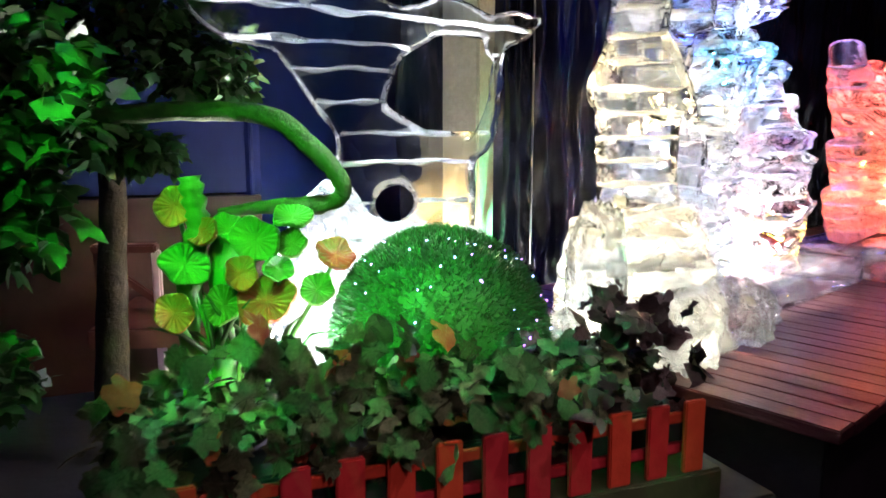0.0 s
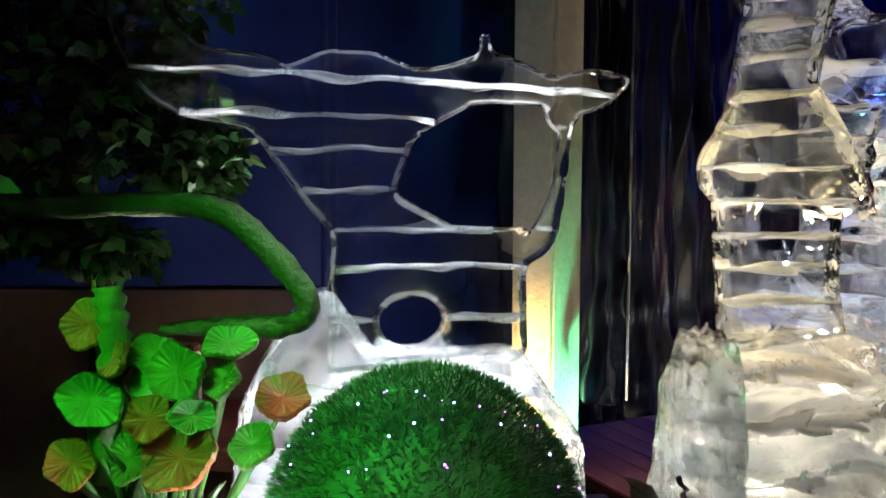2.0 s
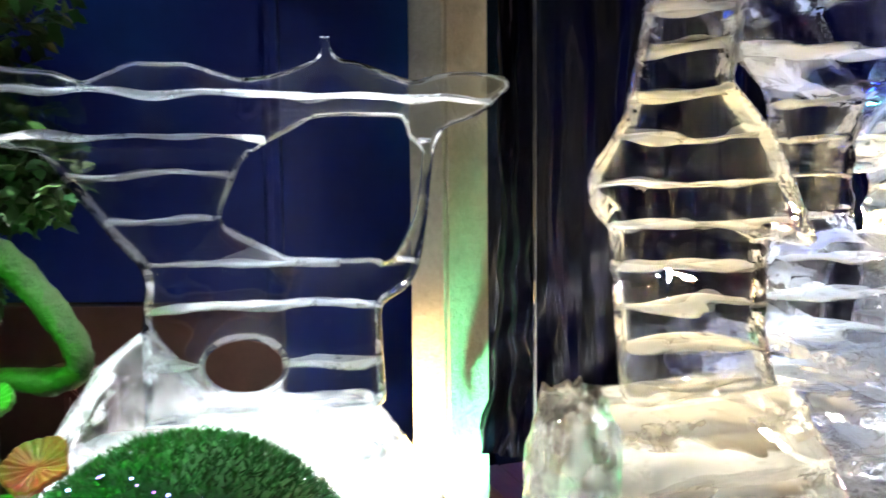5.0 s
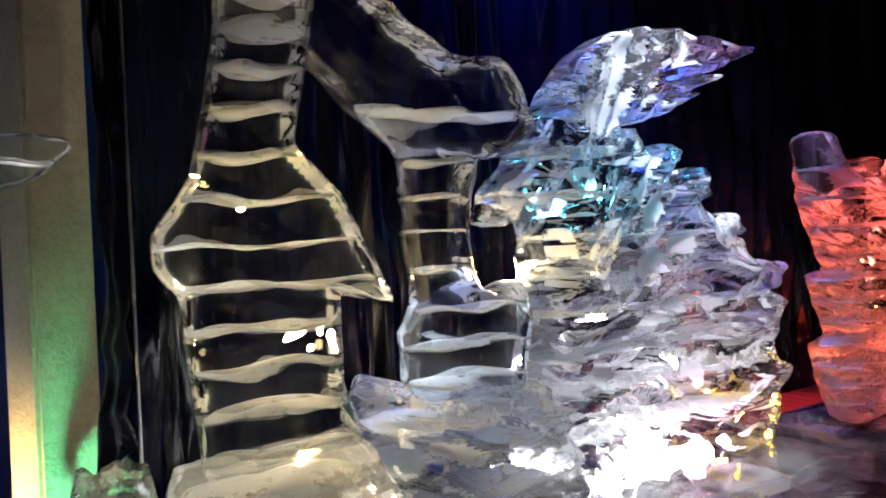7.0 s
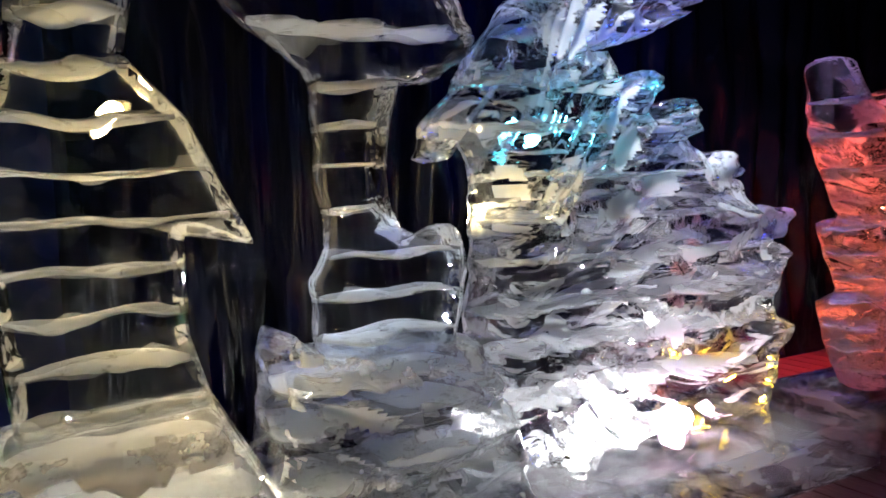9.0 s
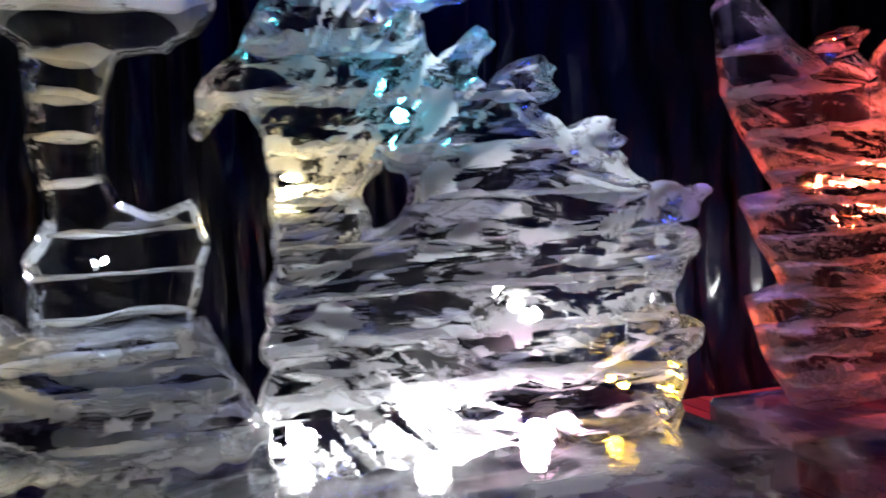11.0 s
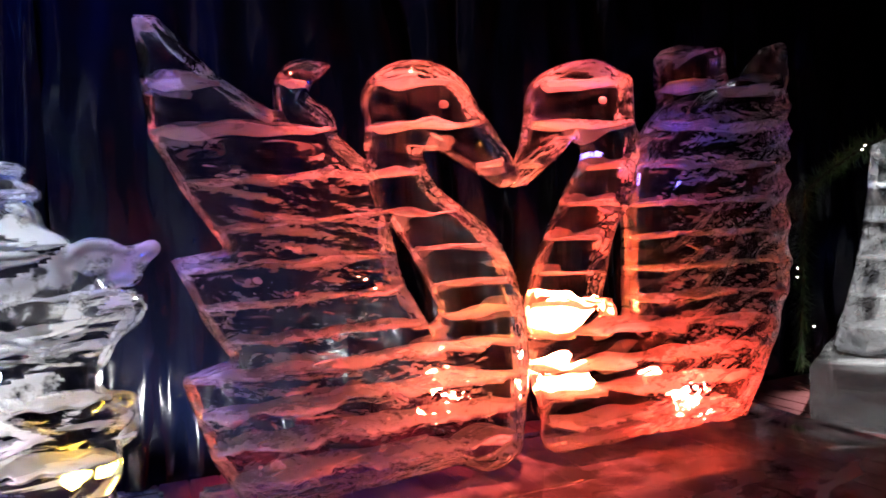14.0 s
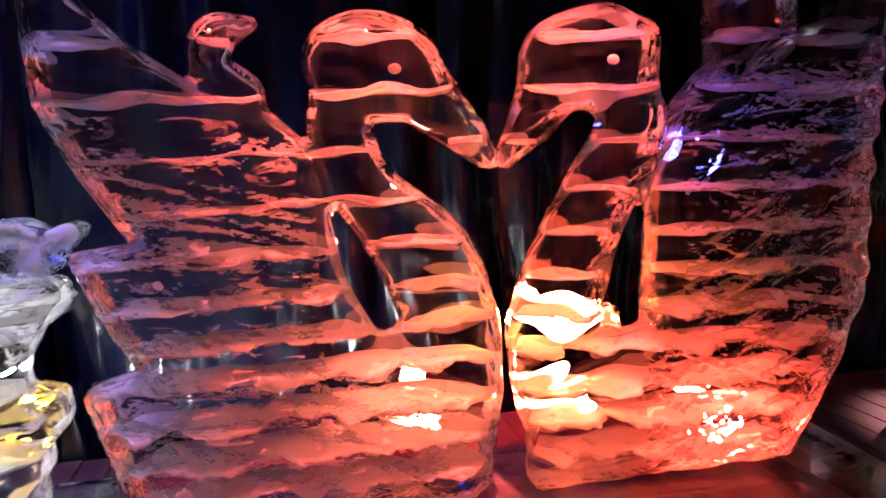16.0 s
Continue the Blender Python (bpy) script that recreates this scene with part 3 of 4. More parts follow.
# two swans, breast to breast, whose bills meet
SWAN = (2.165, 2.56)
SWAN_SEAMS = [1.06, 1.115, 1.17, 1.23, 1.285, 1.345, 1.41, 1.475, 1.55, 1.63, 1.705]
carve("ice_swan", SWAN, 34,
      [slab((-0.63, 1.80), (-0.595, 1.80), (-0.51, 1.71), (-0.43, 1.655), (-0.355, 1.645), (-0.265, 1.555), (-0.235, 1.46), (-0.21, 1.33), (-0.15, 1.26), (-0.02, 1.24),
            (-0.03, 1.04), (-0.50, 1.005), (-0.555, 1.10), (-0.595, 1.235), (-0.515, 1.255), (-0.555, 1.32), (-0.598, 1.425), (-0.515, 1.435), (-0.575, 1.53), (-0.618, 1.62)),
       stroke((-0.36, 1.63, 0.035), (-0.395, 1.67, 0.028), (-0.385, 1.71, 0.026), (-0.335, 1.728, 0.005)),
       blob(-0.173, 1.665, 0.10, 0.075, -12),
       stroke((-0.20, 1.66, 0.055), (-0.226, 1.58, 0.047), (-0.195, 1.48, 0.058), (-0.115, 1.38, 0.08), (-0.085, 1.24, 0.085), (-0.09, 1.08, 0.07)),
       stroke((-0.125, 1.645, 0.05), (-0.06, 1.585, 0.034), (-0.012, 1.53, 0.013))],
      [stroke((-0.238, 1.46, 0.006), (-0.208, 1.38, 0.022), (-0.172, 1.30, 0.020)), slab((-0.002, 2.0), (-0.002, 0.9), (0.5, 0.9), (0.5, 2.0))],
      0.075, SWAN_SEAMS, feathers(51, 0.011, 95, 0.3), (-0.68, 0.04, 0.99, 1.86), "clear carved ice swan with red light in its seams",
      seed=51, step=0.006, rim=0.3, soft=0.06, blend=0.012, texture=lambda s, z: (s < -0.27) & (z < 1.60) | (s < -0.1) & (z < 1.25), tilt=0.02, eyes=[(-0.152, 1.655)])
carve("ice_swan", SWAN, 34,
      [blob(0.147, 1.672, 0.105, 0.076, 12),
       stroke((0.185, 1.66, 0.055), (0.212, 1.58, 0.042), (0.172, 1.48, 0.055), (0.125, 1.38, 0.066), (0.10, 1.24, 0.085), (0.11, 1.10, 0.07)),
       stroke((0.105, 1.655, 0.05), (0.06, 1.59, 0.032), (0.012, 1.53, 0.013)),
       slab((0.352, 1.782), (0.455, 1.782), (0.475, 1.72), (0.45, 1.64), (0.36, 1.50), (0.30, 1.36), (0.25, 1.40), (0.255, 1.50), (0.29, 1.60), (0.345, 1.67)),
       slab((0.36, 1.64), (0.46, 1.70), (0.56, 1.74), (0.625, 1.80), (0.615, 1.60), (0.60, 1.45), (0.60, 1.30), (0.55, 1.17), (0.47, 1.03), (0.04, 1.02), (0.08, 1.24), (0.24, 1.26), (0.255, 1.45))],
      [stroke((0.212, 1.46, 0.006), (0.196, 1.38, 0.02), (0.165, 1.30, 0.012)), slab((0.002, 2.0), (0.002, 0.9), (-0.5, 0.9), (-0.5, 2.0))],
      0.075, SWAN_SEAMS, feathers(52, 0.011, 95, -0.3), (-0.04, 0.68, 0.99, 1.86), "clear carved ice swan glowing red about its breast",
      seed=52, step=0.006, rim=0.3, soft=0.06, blend=0.012, texture=lambda s, z: (s > 0.27) & (z < 1.66) | (s > 0.2) & (z < 1.3), rough_edge=0.003, tilt=-0.02, eyes=[(0.156, 1.663)])


carve("ice_plinth", (0.226, 1.176), 27.5,
      [slab((-0.50, 1.37), (-0.55, 1.33), (-0.60, 1.25), (-0.63, 1.18), (-0.66, 0.884), (-0.08, 0.884), (-0.10, 1.12), (-0.20, 1.262), (-0.31, 1.262), (-0.43, 1.27))],
      [], 0.09, [1.0, 1.1, 1.2], ripples(13, 0.012, 20), (-0.72, 0.0, 0.884, 1.40), "white frosty ice plinth under the bird", mat=ICE_CLOUDY, seed=13, rim=0.5)
carve("ice_plinth", (0.394, 1.154), 29,
      [slab((-0.03, 1.262), (0.21, 1.28), (0.27, 1.17), (0.36, 1.0), (0.40, 0.884), (-0.12, 0.884), (-0.07, 1.15))],
      [], 0.12, [0.97, 1.06, 1.15, 1.22], flow(23, 0.016), (-0.2, 0.46, 0.884, 1.32), "cloudy flared ice plinth under the column", mat=ICE_CLOUDY, seed=23, rim=0.5, groove=0.006)
carve("ice_plinth", (0.656, 1.563), 40,
      [slab((-0.11, 1.36), (-0.085, 1.30), (-0.04, 1.275), (0.22, 1.27), (0.30, 1.10), (0.34, 0.884), (-0.20, 0.884), (-0.13, 1.12))],
      [], 0.13, [0.97, 1.06, 1.15, 1.22], flow(33, 0.022), (-0.26, 0.40, 0.884, 1.40), "cloudy rough ice plinth with a spike beside the stem", mat=ICE_CARVED, seed=33, rim=0.5, groove=0.004, rough_edge=0.005)


# ---- ice bases ----
def ice_block(name, place, heading, size, label, mat=None, lump=0.004, seed=1, sub=7):
    bm = bmesh.new()
    bmesh.ops.create_cube(bm, size=1.0)
    bmesh.ops.subdivide_edges(bm, edges=bm.edges[:], cuts=sub, use_grid_fill=True)
    g = Vector((seed * 3.1, seed * 1.7, 0))
    for v in bm.verts:
        p = Vector((v.co.x * size[0], v.co.y * size[1], v.co.z * size[2]))
        r = noise.noise_vector(p * 7 + g) * lump + noise.noise_vector(p * 22 + g) * lump * 0.35
        if v.co.z < -0.49:
            r.z = 0
        v.co = p + r
    sharp = [e for e in bm.edges if len(e.link_faces) == 2 and e.calc_face_angle(0) > 1.0]
    bmesh.ops.bevel(bm, geom=sharp, offset=0.008, segments=2, affect="EDGES")
    ob = part(name, bm, mat or ICE_CLOUDY, smooth=True)
    ob.matrix_world = pose(place[0], place[1], TOP + 0.004 + size[2] / 2, 0, 0, heading)
    return tagged(ob, label, "ice block")


def centre(origin, heading, s, d):
    a = radians(heading)
    return origin[0] + s * math.cos(a) - d * math.sin(a), origin[1] + s * math.sin(a) + d * math.cos(a)


ice_block("ice_block", centre((1.397, 2.195), 36, -0.285, -0.06), 36, (0.97, 0.44, 0.098), "sawn clear ice slab under the carved dragon", seed=2, lump=0.002, mat=ICE_BLOCK)
ice_block("ice_block", centre((2.165, 2.56), 34, 0.04, -0.02), 34, (1.24, 0.44, 0.115), "long sawn ice slab under the swans", seed=3, lump=0.002, mat=ICE_BLOCK)
ice_block("ice_block", centre((2.165, 2.56), 34, -0.35, -0.22), 34, (0.42, 0.16, 0.06), "low sawn ice slab before the swans", seed=4, lump=0.002, mat=ICE_BLOCK)


def ice_rock(place, size, label, seed):
    bm = bmesh.new()
    bmesh.ops.create_icosphere(bm, subdivisions=5, radius=1.0)
    g = Vector((seed * 5.3, seed, 2))
    for v in bm.verts:
        n = v.co.copy()
        k = 1 + 0.22 * noise.noise(n * 1.6 + g) + 0.14 * abs(noise.noise(n * 4 + g)) + 0.035 * noise.noise(n * 9 + g)
        q = (abs(n.x) ** 4 + abs(n.y) ** 4 + abs(n.z) ** 4) ** 0.25
        n = n * (0.45 + 0.55 / q)
        v.co = Vector((n.x * size[0], n.y * size[1], max(n.z, -0.75) * size[2])) * k
    low = min(v.co.z for v in bm.verts)
    for v in bm.verts:
        v.co.z -= low
    ob = part("ice_rock", bm, ICE_ROCK, smooth=True)
    ob.matrix_world = pose(place[0], place[1], TOP + 0.004, 0, 0, seed * 40)
    return tagged(ob, label, "ice block")


ice_rock((0.335, 1.045), (0.062, 0.06, 0.215), "rough broken lump of clear ice beside the column", 1)
ice_rock((0.60, 1.20), (0.15, 0.09, 0.10), "rough cloudy ice heaped at the foot of the column", 2)
ice_rock((0.80, 1.46), (0.18, 0.10, 0.09), "rough cloudy ice heaped between the carvings", 3)

# ---- table, platform, floor, walls ----
def frame_at(along, back, z, heading=ROW):
    p = row(along, back, z)
    return pose(p.x, p.y, p.z, 0, 0, heading)


table = tagged(new("display_table"), "long reddish plank display table with a dark skirt", "table")
bm = bmesh.new()
box(bm, (0.0685, 1.28, 0.03), Matrix.Identity(4), 0.003)
first = part("plank", bm, WOOD, table)
for k in range(60):
    ob = first if k == 0 else new("plank", first.data)
    ob.parent = table
    ob.matrix_local = frame_at(0.035 + k * 0.07, 0.64 + random.uniform(-0.003, 0.003), TOP - 0.015 + random.uniform(-0.001, 0.001))
bm = bmesh.new()
box(bm, (4.12, 1.2, TOP - 0.034), frame_at(2.1, 0.64, (TOP - 0.034) / 2), 0.004)
part("skirt", bm, DARK, table, "dark cloth skirt")

side = tagged(new("side_platform"), "dark platform carrying the planter and the first ice figure", "platform")
bm = bmesh.new()
box(bm, (1.46, 0.91, TOP - 0.034), pose(-0.36, 0.80, (TOP - 0.034) / 2, 0, 0, 17), 0.006)
part("skirt", bm, DARK, side, "dark cloth skirt")
bm = bmesh.new()
box(bm, (1.5, 0.95, 0.03), pose(-0.36, 0.80, TOP - 0.015, 0, 0, 17), 0.006)
part("top_board", bm, DARK, side)

bm = bmesh.new()
box(bm, (14, 14, 0.1), pose(0.5, 1.0, -0.05), 0)
tagged(part("floor", bm, FLOOR), "dark carpet floor", "floor", kind="structure")
bm = bmesh.new()
box(bm, (14, 14, 0.1), pose(0.5, 1.0, 3.25), 0)
tagged(part("ceiling", bm, DARK), "black ceiling", "ceiling", kind="structure")
for nm, x, y, sx, sy in (("wall_north", 0.5, 8.0, 14, 0.1), ("wall_south", 0.5, -6.0, 14, 0.1), ("wall_east", 7.5, 1.0, 0.1, 13.9), ("wall_west", -6.5, 1.0, 0.1, 13.9)):
    bm = bmesh.new()
    box(bm, (sx, sy, 3.2), pose(x, y, 1.6), 0)
    tagged(part(nm, bm, DARK), "black wall", "wall", kind="structure")


# blue partition with a brown dado, behind the first figure
bm = bmesh.new()
box(bm, (3.0, 0.06, 1.9), pose(-1.945, 1.445, 2.225, 0, 0, 14), 0.003)
tagged(part("wall_blue", bm, BLUE), "blue painted partition wall", "wall", kind="structure")
bm = bmesh.new()
box(bm, (3.0, 0.08, 1.266), pose(-1.945, 1.435, 0.635, 0, 0, 14), 0.003)
tagged(part("wall_dado", bm, BROWN), "brown wooden dado below the blue wall", "wall", kind="structure")


bm = bmesh.new()
box(bm, (1.6, 0.06, 3.18), pose(-0.16, 2.48, 1.6, 0, 0, 62), 0.003)
tagged(part("wall_return", bm, BLUE), "blue painted return of the partition wall", "wall", kind="structure")


def curtain(name, a, b, z0, z1, fold, depth, label, seed, columns=240, mat=None, crease=0.007):
    a, b = Vector(a), Vector(b)
    along = (b - a)
    length = along.length
    along.normalize()
    out = Vector((-along.y, along.x, 0))
    w = waves(seed, 2.0 * math.pi / fold)
    u = np.linspace(0, length, columns)
    zs = z0 + (z1 - z0) * np.linspace(0, 1, 46) ** 1.5
    verts = []
    for layer in (0, 0.006):
        for z in zs:
            f = (z - z0) / (z1 - z0)
            d = depth * w(u, u * 0 + 0.35 * f) * (1.25 - 0.5 * f) + 0.006 * waves(seed + 2, 40)(u, u * 0 + z) - crease * np.abs(waves(seed + 3, 110)(u, u * 0 + z * 0.5)) * (0.4 + math.exp(-f * 5))
            flare = -0.06 * math.exp(-f * 18)
            for x, y in zip(u, d):
                p = a + along * x + out * (y + flare + layer)
                verts.append((p.x, p.y, z))
    n, r = columns, len(zs)
    faces = []
    for layer in (0, 1):
        o = layer * n * r
        for i in range(r - 1):
            for k in range(n - 1):
                q = (o + i * n + k, o + i * n + k + 1, o + (i + 1) * n + k + 1, o + (i + 1) * n + k)
                faces.append(q if layer == 0 else q[::-1])
    ob = mesh_object(name, verts, faces, [mat or CURTAIN])
    return tagged(ob, label, "curtain")


p0, p1, p2 = row(0.0, 1.36), row(1.35, 1.30), row(4.6, 1.36)
curtain("curtain", p0, p1, TOP - 0.2, 3.19, 0.16, 0.022, "black plastic sheet hanging in folds behind the ice", 61, 420)
curtain("curtain", p1, p2, TOP - 0.2, 3.19, 0.16, 0.025, "black plastic sheet hanging in folds behind the swans", 62, 700)
curtain("plastic_strip", (0.178, 1.33, 0), (0.242, 1.30, 0), 1.13, 3.19, 0.05, 0.008, "dark torn plastic strip hanging by the post", 63, 24, crease=0.002)

strip = bpy.data.objects["plastic_strip"]
v, f = tube([(0.243, 1.297, z) for z in (1.128, 1.6, 2.1, 2.6, 3.188)], [0.0022] * 5, 6)
mesh_object("hem", v, f, [solid("pale_edge_line", (0.05, 0.055, 0.065), (0.10, 0.105, 0.12), 40.0, 0.4)], strip, "thin pale line along the strip's edge")

post = tagged(new("post"), "square cream plaster post lit yellow and green", "post")
bm = bmesh.new()
box(bm, (0.098, 0.098, 3.19), pose(0.09, 1.335, 1.6, 0, 0, -33), 0.006)
part("shaft", bm, PLASTER, post)


# ---- planter with picket fence ----
FENCE = Vector((-0.385, 0.30, 0)), Vector((0.325, 0.505, 0))
fx = (FENCE[1] - FENCE[0]).normalized()
fy = Vector((-fx.y, fx.x, 0))
fturn = math.degrees(math.atan2(fx.y, fx.x))


def on_fence(u, back, z):
    p = FENCE[0] + fx * u + fy * back
    return Vector((p.x, p.y, z))


planter = tagged(new("planter"), "long planter behind a small red picket fence", "planter")
bm = bmesh.new()
p = on_fence(0.37, 0.17, 0.922)
box(bm, (0.82, 0.36, 0.076), pose(*p, 0, 0, fturn), 0.004)
part("plinth_board", bm, solid("olive_board", (0.03, 0.035, 0.015), (0.07, 0.07, 0.03), 20.0, 0.7), planter)
bm = bmesh.new()
p = on_fence(0.37, 0.19, 1.0)
box(bm, (0.76, 0.28, 0.08), pose(*p, 0, 0, fturn), 0.004)
part("trough", bm, DARK, planter)
for z in (0.995, 1.042):
    bm = bmesh.new()
    p = on_fence(0.37, 0.012, z)
    box(bm, (0.745, 0.008, 0.016), pose(*p, 0, 0, fturn), 0.0015)
    part("rail", bm, PAINT_RED, planter)
bm = bmesh.new()
box(bm, (0.036, 0.009, 0.122), Matrix.Identity(4), 0.002)
for v in bm.verts:
    if v.co.z > 0.05 and abs(v.co.x) > 0.014:
        v.co.z -= 0.012
first = part("picket", bm, PAINT_RED, planter)
for k in range(12):
    ob = first if k == 0 else new("picket", first.data)
    ob.parent = planter
    p = on_fence(0.015 + k * 0.0648, 0, 1.021)
    ob.matrix_local = pose(p.x, p.y, p.z, 0, random.uniform(-1.5, 1.5), fturn)


def leaf_mesh(name, mat, lobes=5, deep=0.35, curl=0.3, seed=0):
    g = random.Random(seed)
    n = lobes * 4
    verts, faces = [(0, 0.45, 0.0)], []
    for k in range(n):
        a = 2 * math.pi * k / n - math.pi / 2
        r = 0.5 * (1 - deep * (0.5 + 0.5 * math.cos(lobes * (a + math.pi / 2)))) * (1 + 0.12 * g.uniform(-1, 1))
        x, y = r * math.cos(a), 0.45 + r * math.sin(a) * 1.1
        verts.append((x, y, -curl * (x * x + (y - 0.3) ** 2) + 0.25 * abs(x) + 0.13 * g.uniform(-1, 1)))
    for k in range(n):
        faces.append((0, 1 + k, 1 + (k + 1) % n))
    me = bpy.data.meshes.new(name)
    me.from_pydata(verts, [], faces)
    me.materials.append(mat)
    me.polygons.foreach_set("use_smooth", np.ones(len(faces), dtype=bool))
    return me


IVY = [leaf_mesh("leaf", LEAF_IVY, 5, 0.22, 0.7, 1), leaf_mesh("leaf", LEAF_IVY, 3, 0.22, 1.1, 2), leaf_mesh("leaf", LEAF_IVY, 7, 0.16, 0.6, 3), leaf_mesh("leaf", LEAF_IVY, 9, 0.2, 0.9, 8)]
DARKIVY = [leaf_mesh("leaf", LEAF_DARK, 5, 0.4, 0.6, 4), leaf_mesh("leaf", LEAF_DARK, 3, 0.3, 0.9, 5)]
REDIVY = leaf_mesh("leaf", LEAF_RED, 5, 0.3, 0.6, 6)
garland = tagged(new("leaf_garland"), "thick garland of glossy artificial vine leaves over the picket fence", "garland")
v, f = tube(smooth_path([tuple(on_fence(-0.05, 0.09, 1.06)), tuple(on_fence(0.2, 0.10, 1.09)), tuple(on_fence(0.5, 0.10, 1.09)), tuple(on_fence(0.76, 0.09, 1.07))], 8), [0.012] * 25, 6)
mesh_object("vine_stem", v, f, [BARK], garland)
g = random.Random(7)
for k in range(300):
    u = g.uniform(-0.07, 0.725)
    b = g.uniform(-0.035, 0.2)
    heap = 0.075 * math.sin(math.pi * min(max((b + 0.05) / 0.3, 0), 1)) + 0.03 * math.sin(u * 9)
    z = 1.055 + g.uniform(-0.3, 1.0) * (heap + 0.04)
    if b < 0.0:
        z = 1.082 + g.uniform(-0.012, 0.06)
    if u < 0.02 and b < 0.08:
        z -= g.uniform(0, 0.09)
    if u > 0.6:
        z += g.uniform(0, 0.075)
    p = on_fence(u, b, z)
    if u > 0.55 and g.random() < 0.85:
        me = g.choice(DARKIVY)
    else:
        me = REDIVY if g.random() < 0.07 else g.choice(IVY)
    ob = new("leaf", me)
    ob.parent = garland
    k2 = g.uniform(0.03, 0.056)
    ob.matrix_local = pose(p.x, p.y, p.z, g.uniform(10, 95) if g.random() < 0.6 else g.uniform(-100, -20), g.uniform(-50, 50), fturn + g.uniform(-70, 70)) @ Matrix.Scale(k2, 4)
for k in range(26):
    p = on_fence(g.uniform(0.58, 0.72), g.uniform(0.03, 0.12), 1.13 + g.uniform(0, 0.06))
    ob = new("leaf", g.choice(DARKIVY))
    ob.parent = garland
    ob.matrix_local = pose(p.x, p.y, p.z, g.uniform(20, 110), g.uniform(-30, 30), g.uniform(0, 360)) @ Matrix.Scale(g.uniform(0.03, 0.055), 4)

# ---- grass ball with fibre lights ----
ball = tagged(new("grass_ball"), "round artificial grass ball with tiny blue lights", "topiary ball")
BC, BR = Vector((-0.035, 0.775, 1.09)), Vector((0.195, 0.195, 0.205))
bm = bmesh.new()
bmesh.ops.create_icosphere(bm, subdivisions=4, radius=1.0)
for v in bm.verts:
    v.co = BC + Vector((v.co.x * BR.x, v.co.y * BR.y, v.co.z * BR.z)) * (0.95 + 0.02 * noise.noise(v.co * 4))
part("core", bm, GRASS, ball, smooth=True)
verts, faces = [], []
g = random.Random(9)
for k in range(26000):
    n = Vector((g.gauss(0, 1), g.gauss(0, 1), g.gauss(0, 1))).normalized()
    if n.z < -0.4:
        continue
    p = BC + Vector((n.x * BR.x, n.y * BR.y, n.z * BR.z)) * 0.97
    d = (n + 0.7 * Vector((g.uniform(-1, 1), g.uniform(-1, 1), g.uniform(-1, 1)))).normalized()
    w = d.cross(Vector((g.uniform(-1, 1), g.uniform(-1, 1), 0.4))).normalized() * 0.0013
    l = g.uniform(0.010, 0.018)
    i = len(verts)
    verts += [p - w, p + w, p + d * l + w * 0.2]
    faces.append((i, i + 1, i + 2))
tagged(mesh_object("turf", verts, faces, [GRASS], ball, smooth=False), kind="stuff")
for k in range(44):
    a, e = g.uniform(-2.9, -0.1), g.uniform(0.05, 1.2)
    n = Vector((math.cos(a) * math.cos(e), math.sin(a) * math.cos(e), math.sin(e)))
    bm = bmesh.new()
    bmesh.ops.create_icosphere(bm, subdivisions=1, radius=g.uniform(0.0008, 0.0018), matrix=Matrix.Translation(BC + Vector((n.x * BR.x, n.y * BR.y, n.z * BR.z)) * 1.035))
    part("fibre_light", bm, SPARK if g.random() < 0.7 else PURPLE, ball)

# ---- ornamental plant with round ribbed pads ----
plant = tagged(new("pad_plant"), "artificial plant with round ribbed green and orange pads", "plant")


def pad(place, r, tilt, turn):
    n = 40
    r *= 0.98
    ph = turn * 0.37
    verts, faces = [(0, 0, -0.25 * r)], []
    for ring in (0.35, 0.7, 0.94, 1.0):
        for k in range(n):
            a = 2 * math.pi * k / n
            z = -0.25 * r * (1 - ring ** 2) + (0.035 * r * (1 if k % 2 else -1)) * ring
            if ring == 1.0:
                z -= 0.08 * r
            q = 1 + 0.10 * math.sin(2 * a + ph) + 0.06 * math.sin(5 * a + 2 * ph)
            verts.append((ring * r * q * math.cos(a), ring * r * q * math.sin(a) * 0.9, z + 0.10 * r * ring * math.sin(3 * a + ph)))
    for k in range(n):
        faces.append((0, 1 + k, 1 + (k + 1) % n))
        for q in range(3):
            o = 1 + q * n
            faces.append((o + k, o + n + k, o + n + (k + 1) % n, o + (k + 1) % n))
    under = [(x, y, z - 0.006) for x, y, z in verts]
    m = len(verts)
    faces += [tuple(i + m for i in f[::-1]) for f in faces]
    o = 1 + 3 * n
    faces += [(o + k, m + o + k, m + o + (k + 1) % n, o + (k + 1) % n) for k in range(n)]
    ob = mesh_object("pad", verts + under, faces, [PAD_ORANGE if (turn % 3) == 0 else PAD], plant, smooth=False)
    ob.matrix_local = pose(*place, tilt, 0, turn)
    return ob


PADS = [((-0.468, 0.74, 1.34), 0.036, 75, 15), ((-0.345, 0.73, 1.285), 0.043, 70, -10), ((-0.452, 0.72, 1.245), 0.040, 80, 25), ((-0.325, 0.70, 1.19), 0.048, 62, 0),
        ((-0.283, 0.76, 1.322), 0.032, 40, 20), ((-0.288, 0.74, 1.278), 0.03, 55, -25), ((-0.212, 0.76, 1.258), 0.038, 35, 30), ((-0.385, 0.76, 1.30), 0.034, 60, 40), ((-0.40, 0.71, 1.18), 0.036, 75, -20), ((-0.47, 0.70, 1.17), 0.034, 82, 12), ((-0.36, 0.70, 1.235), 0.03, 66, 30),
        ((-0.245, 0.735, 1.20), 0.032, 48, -5), ((-0.43, 0.73, 1.30), 0.03, 70, -30), ((-0.30, 0.70, 1.24), 0.026, 85, 40)]
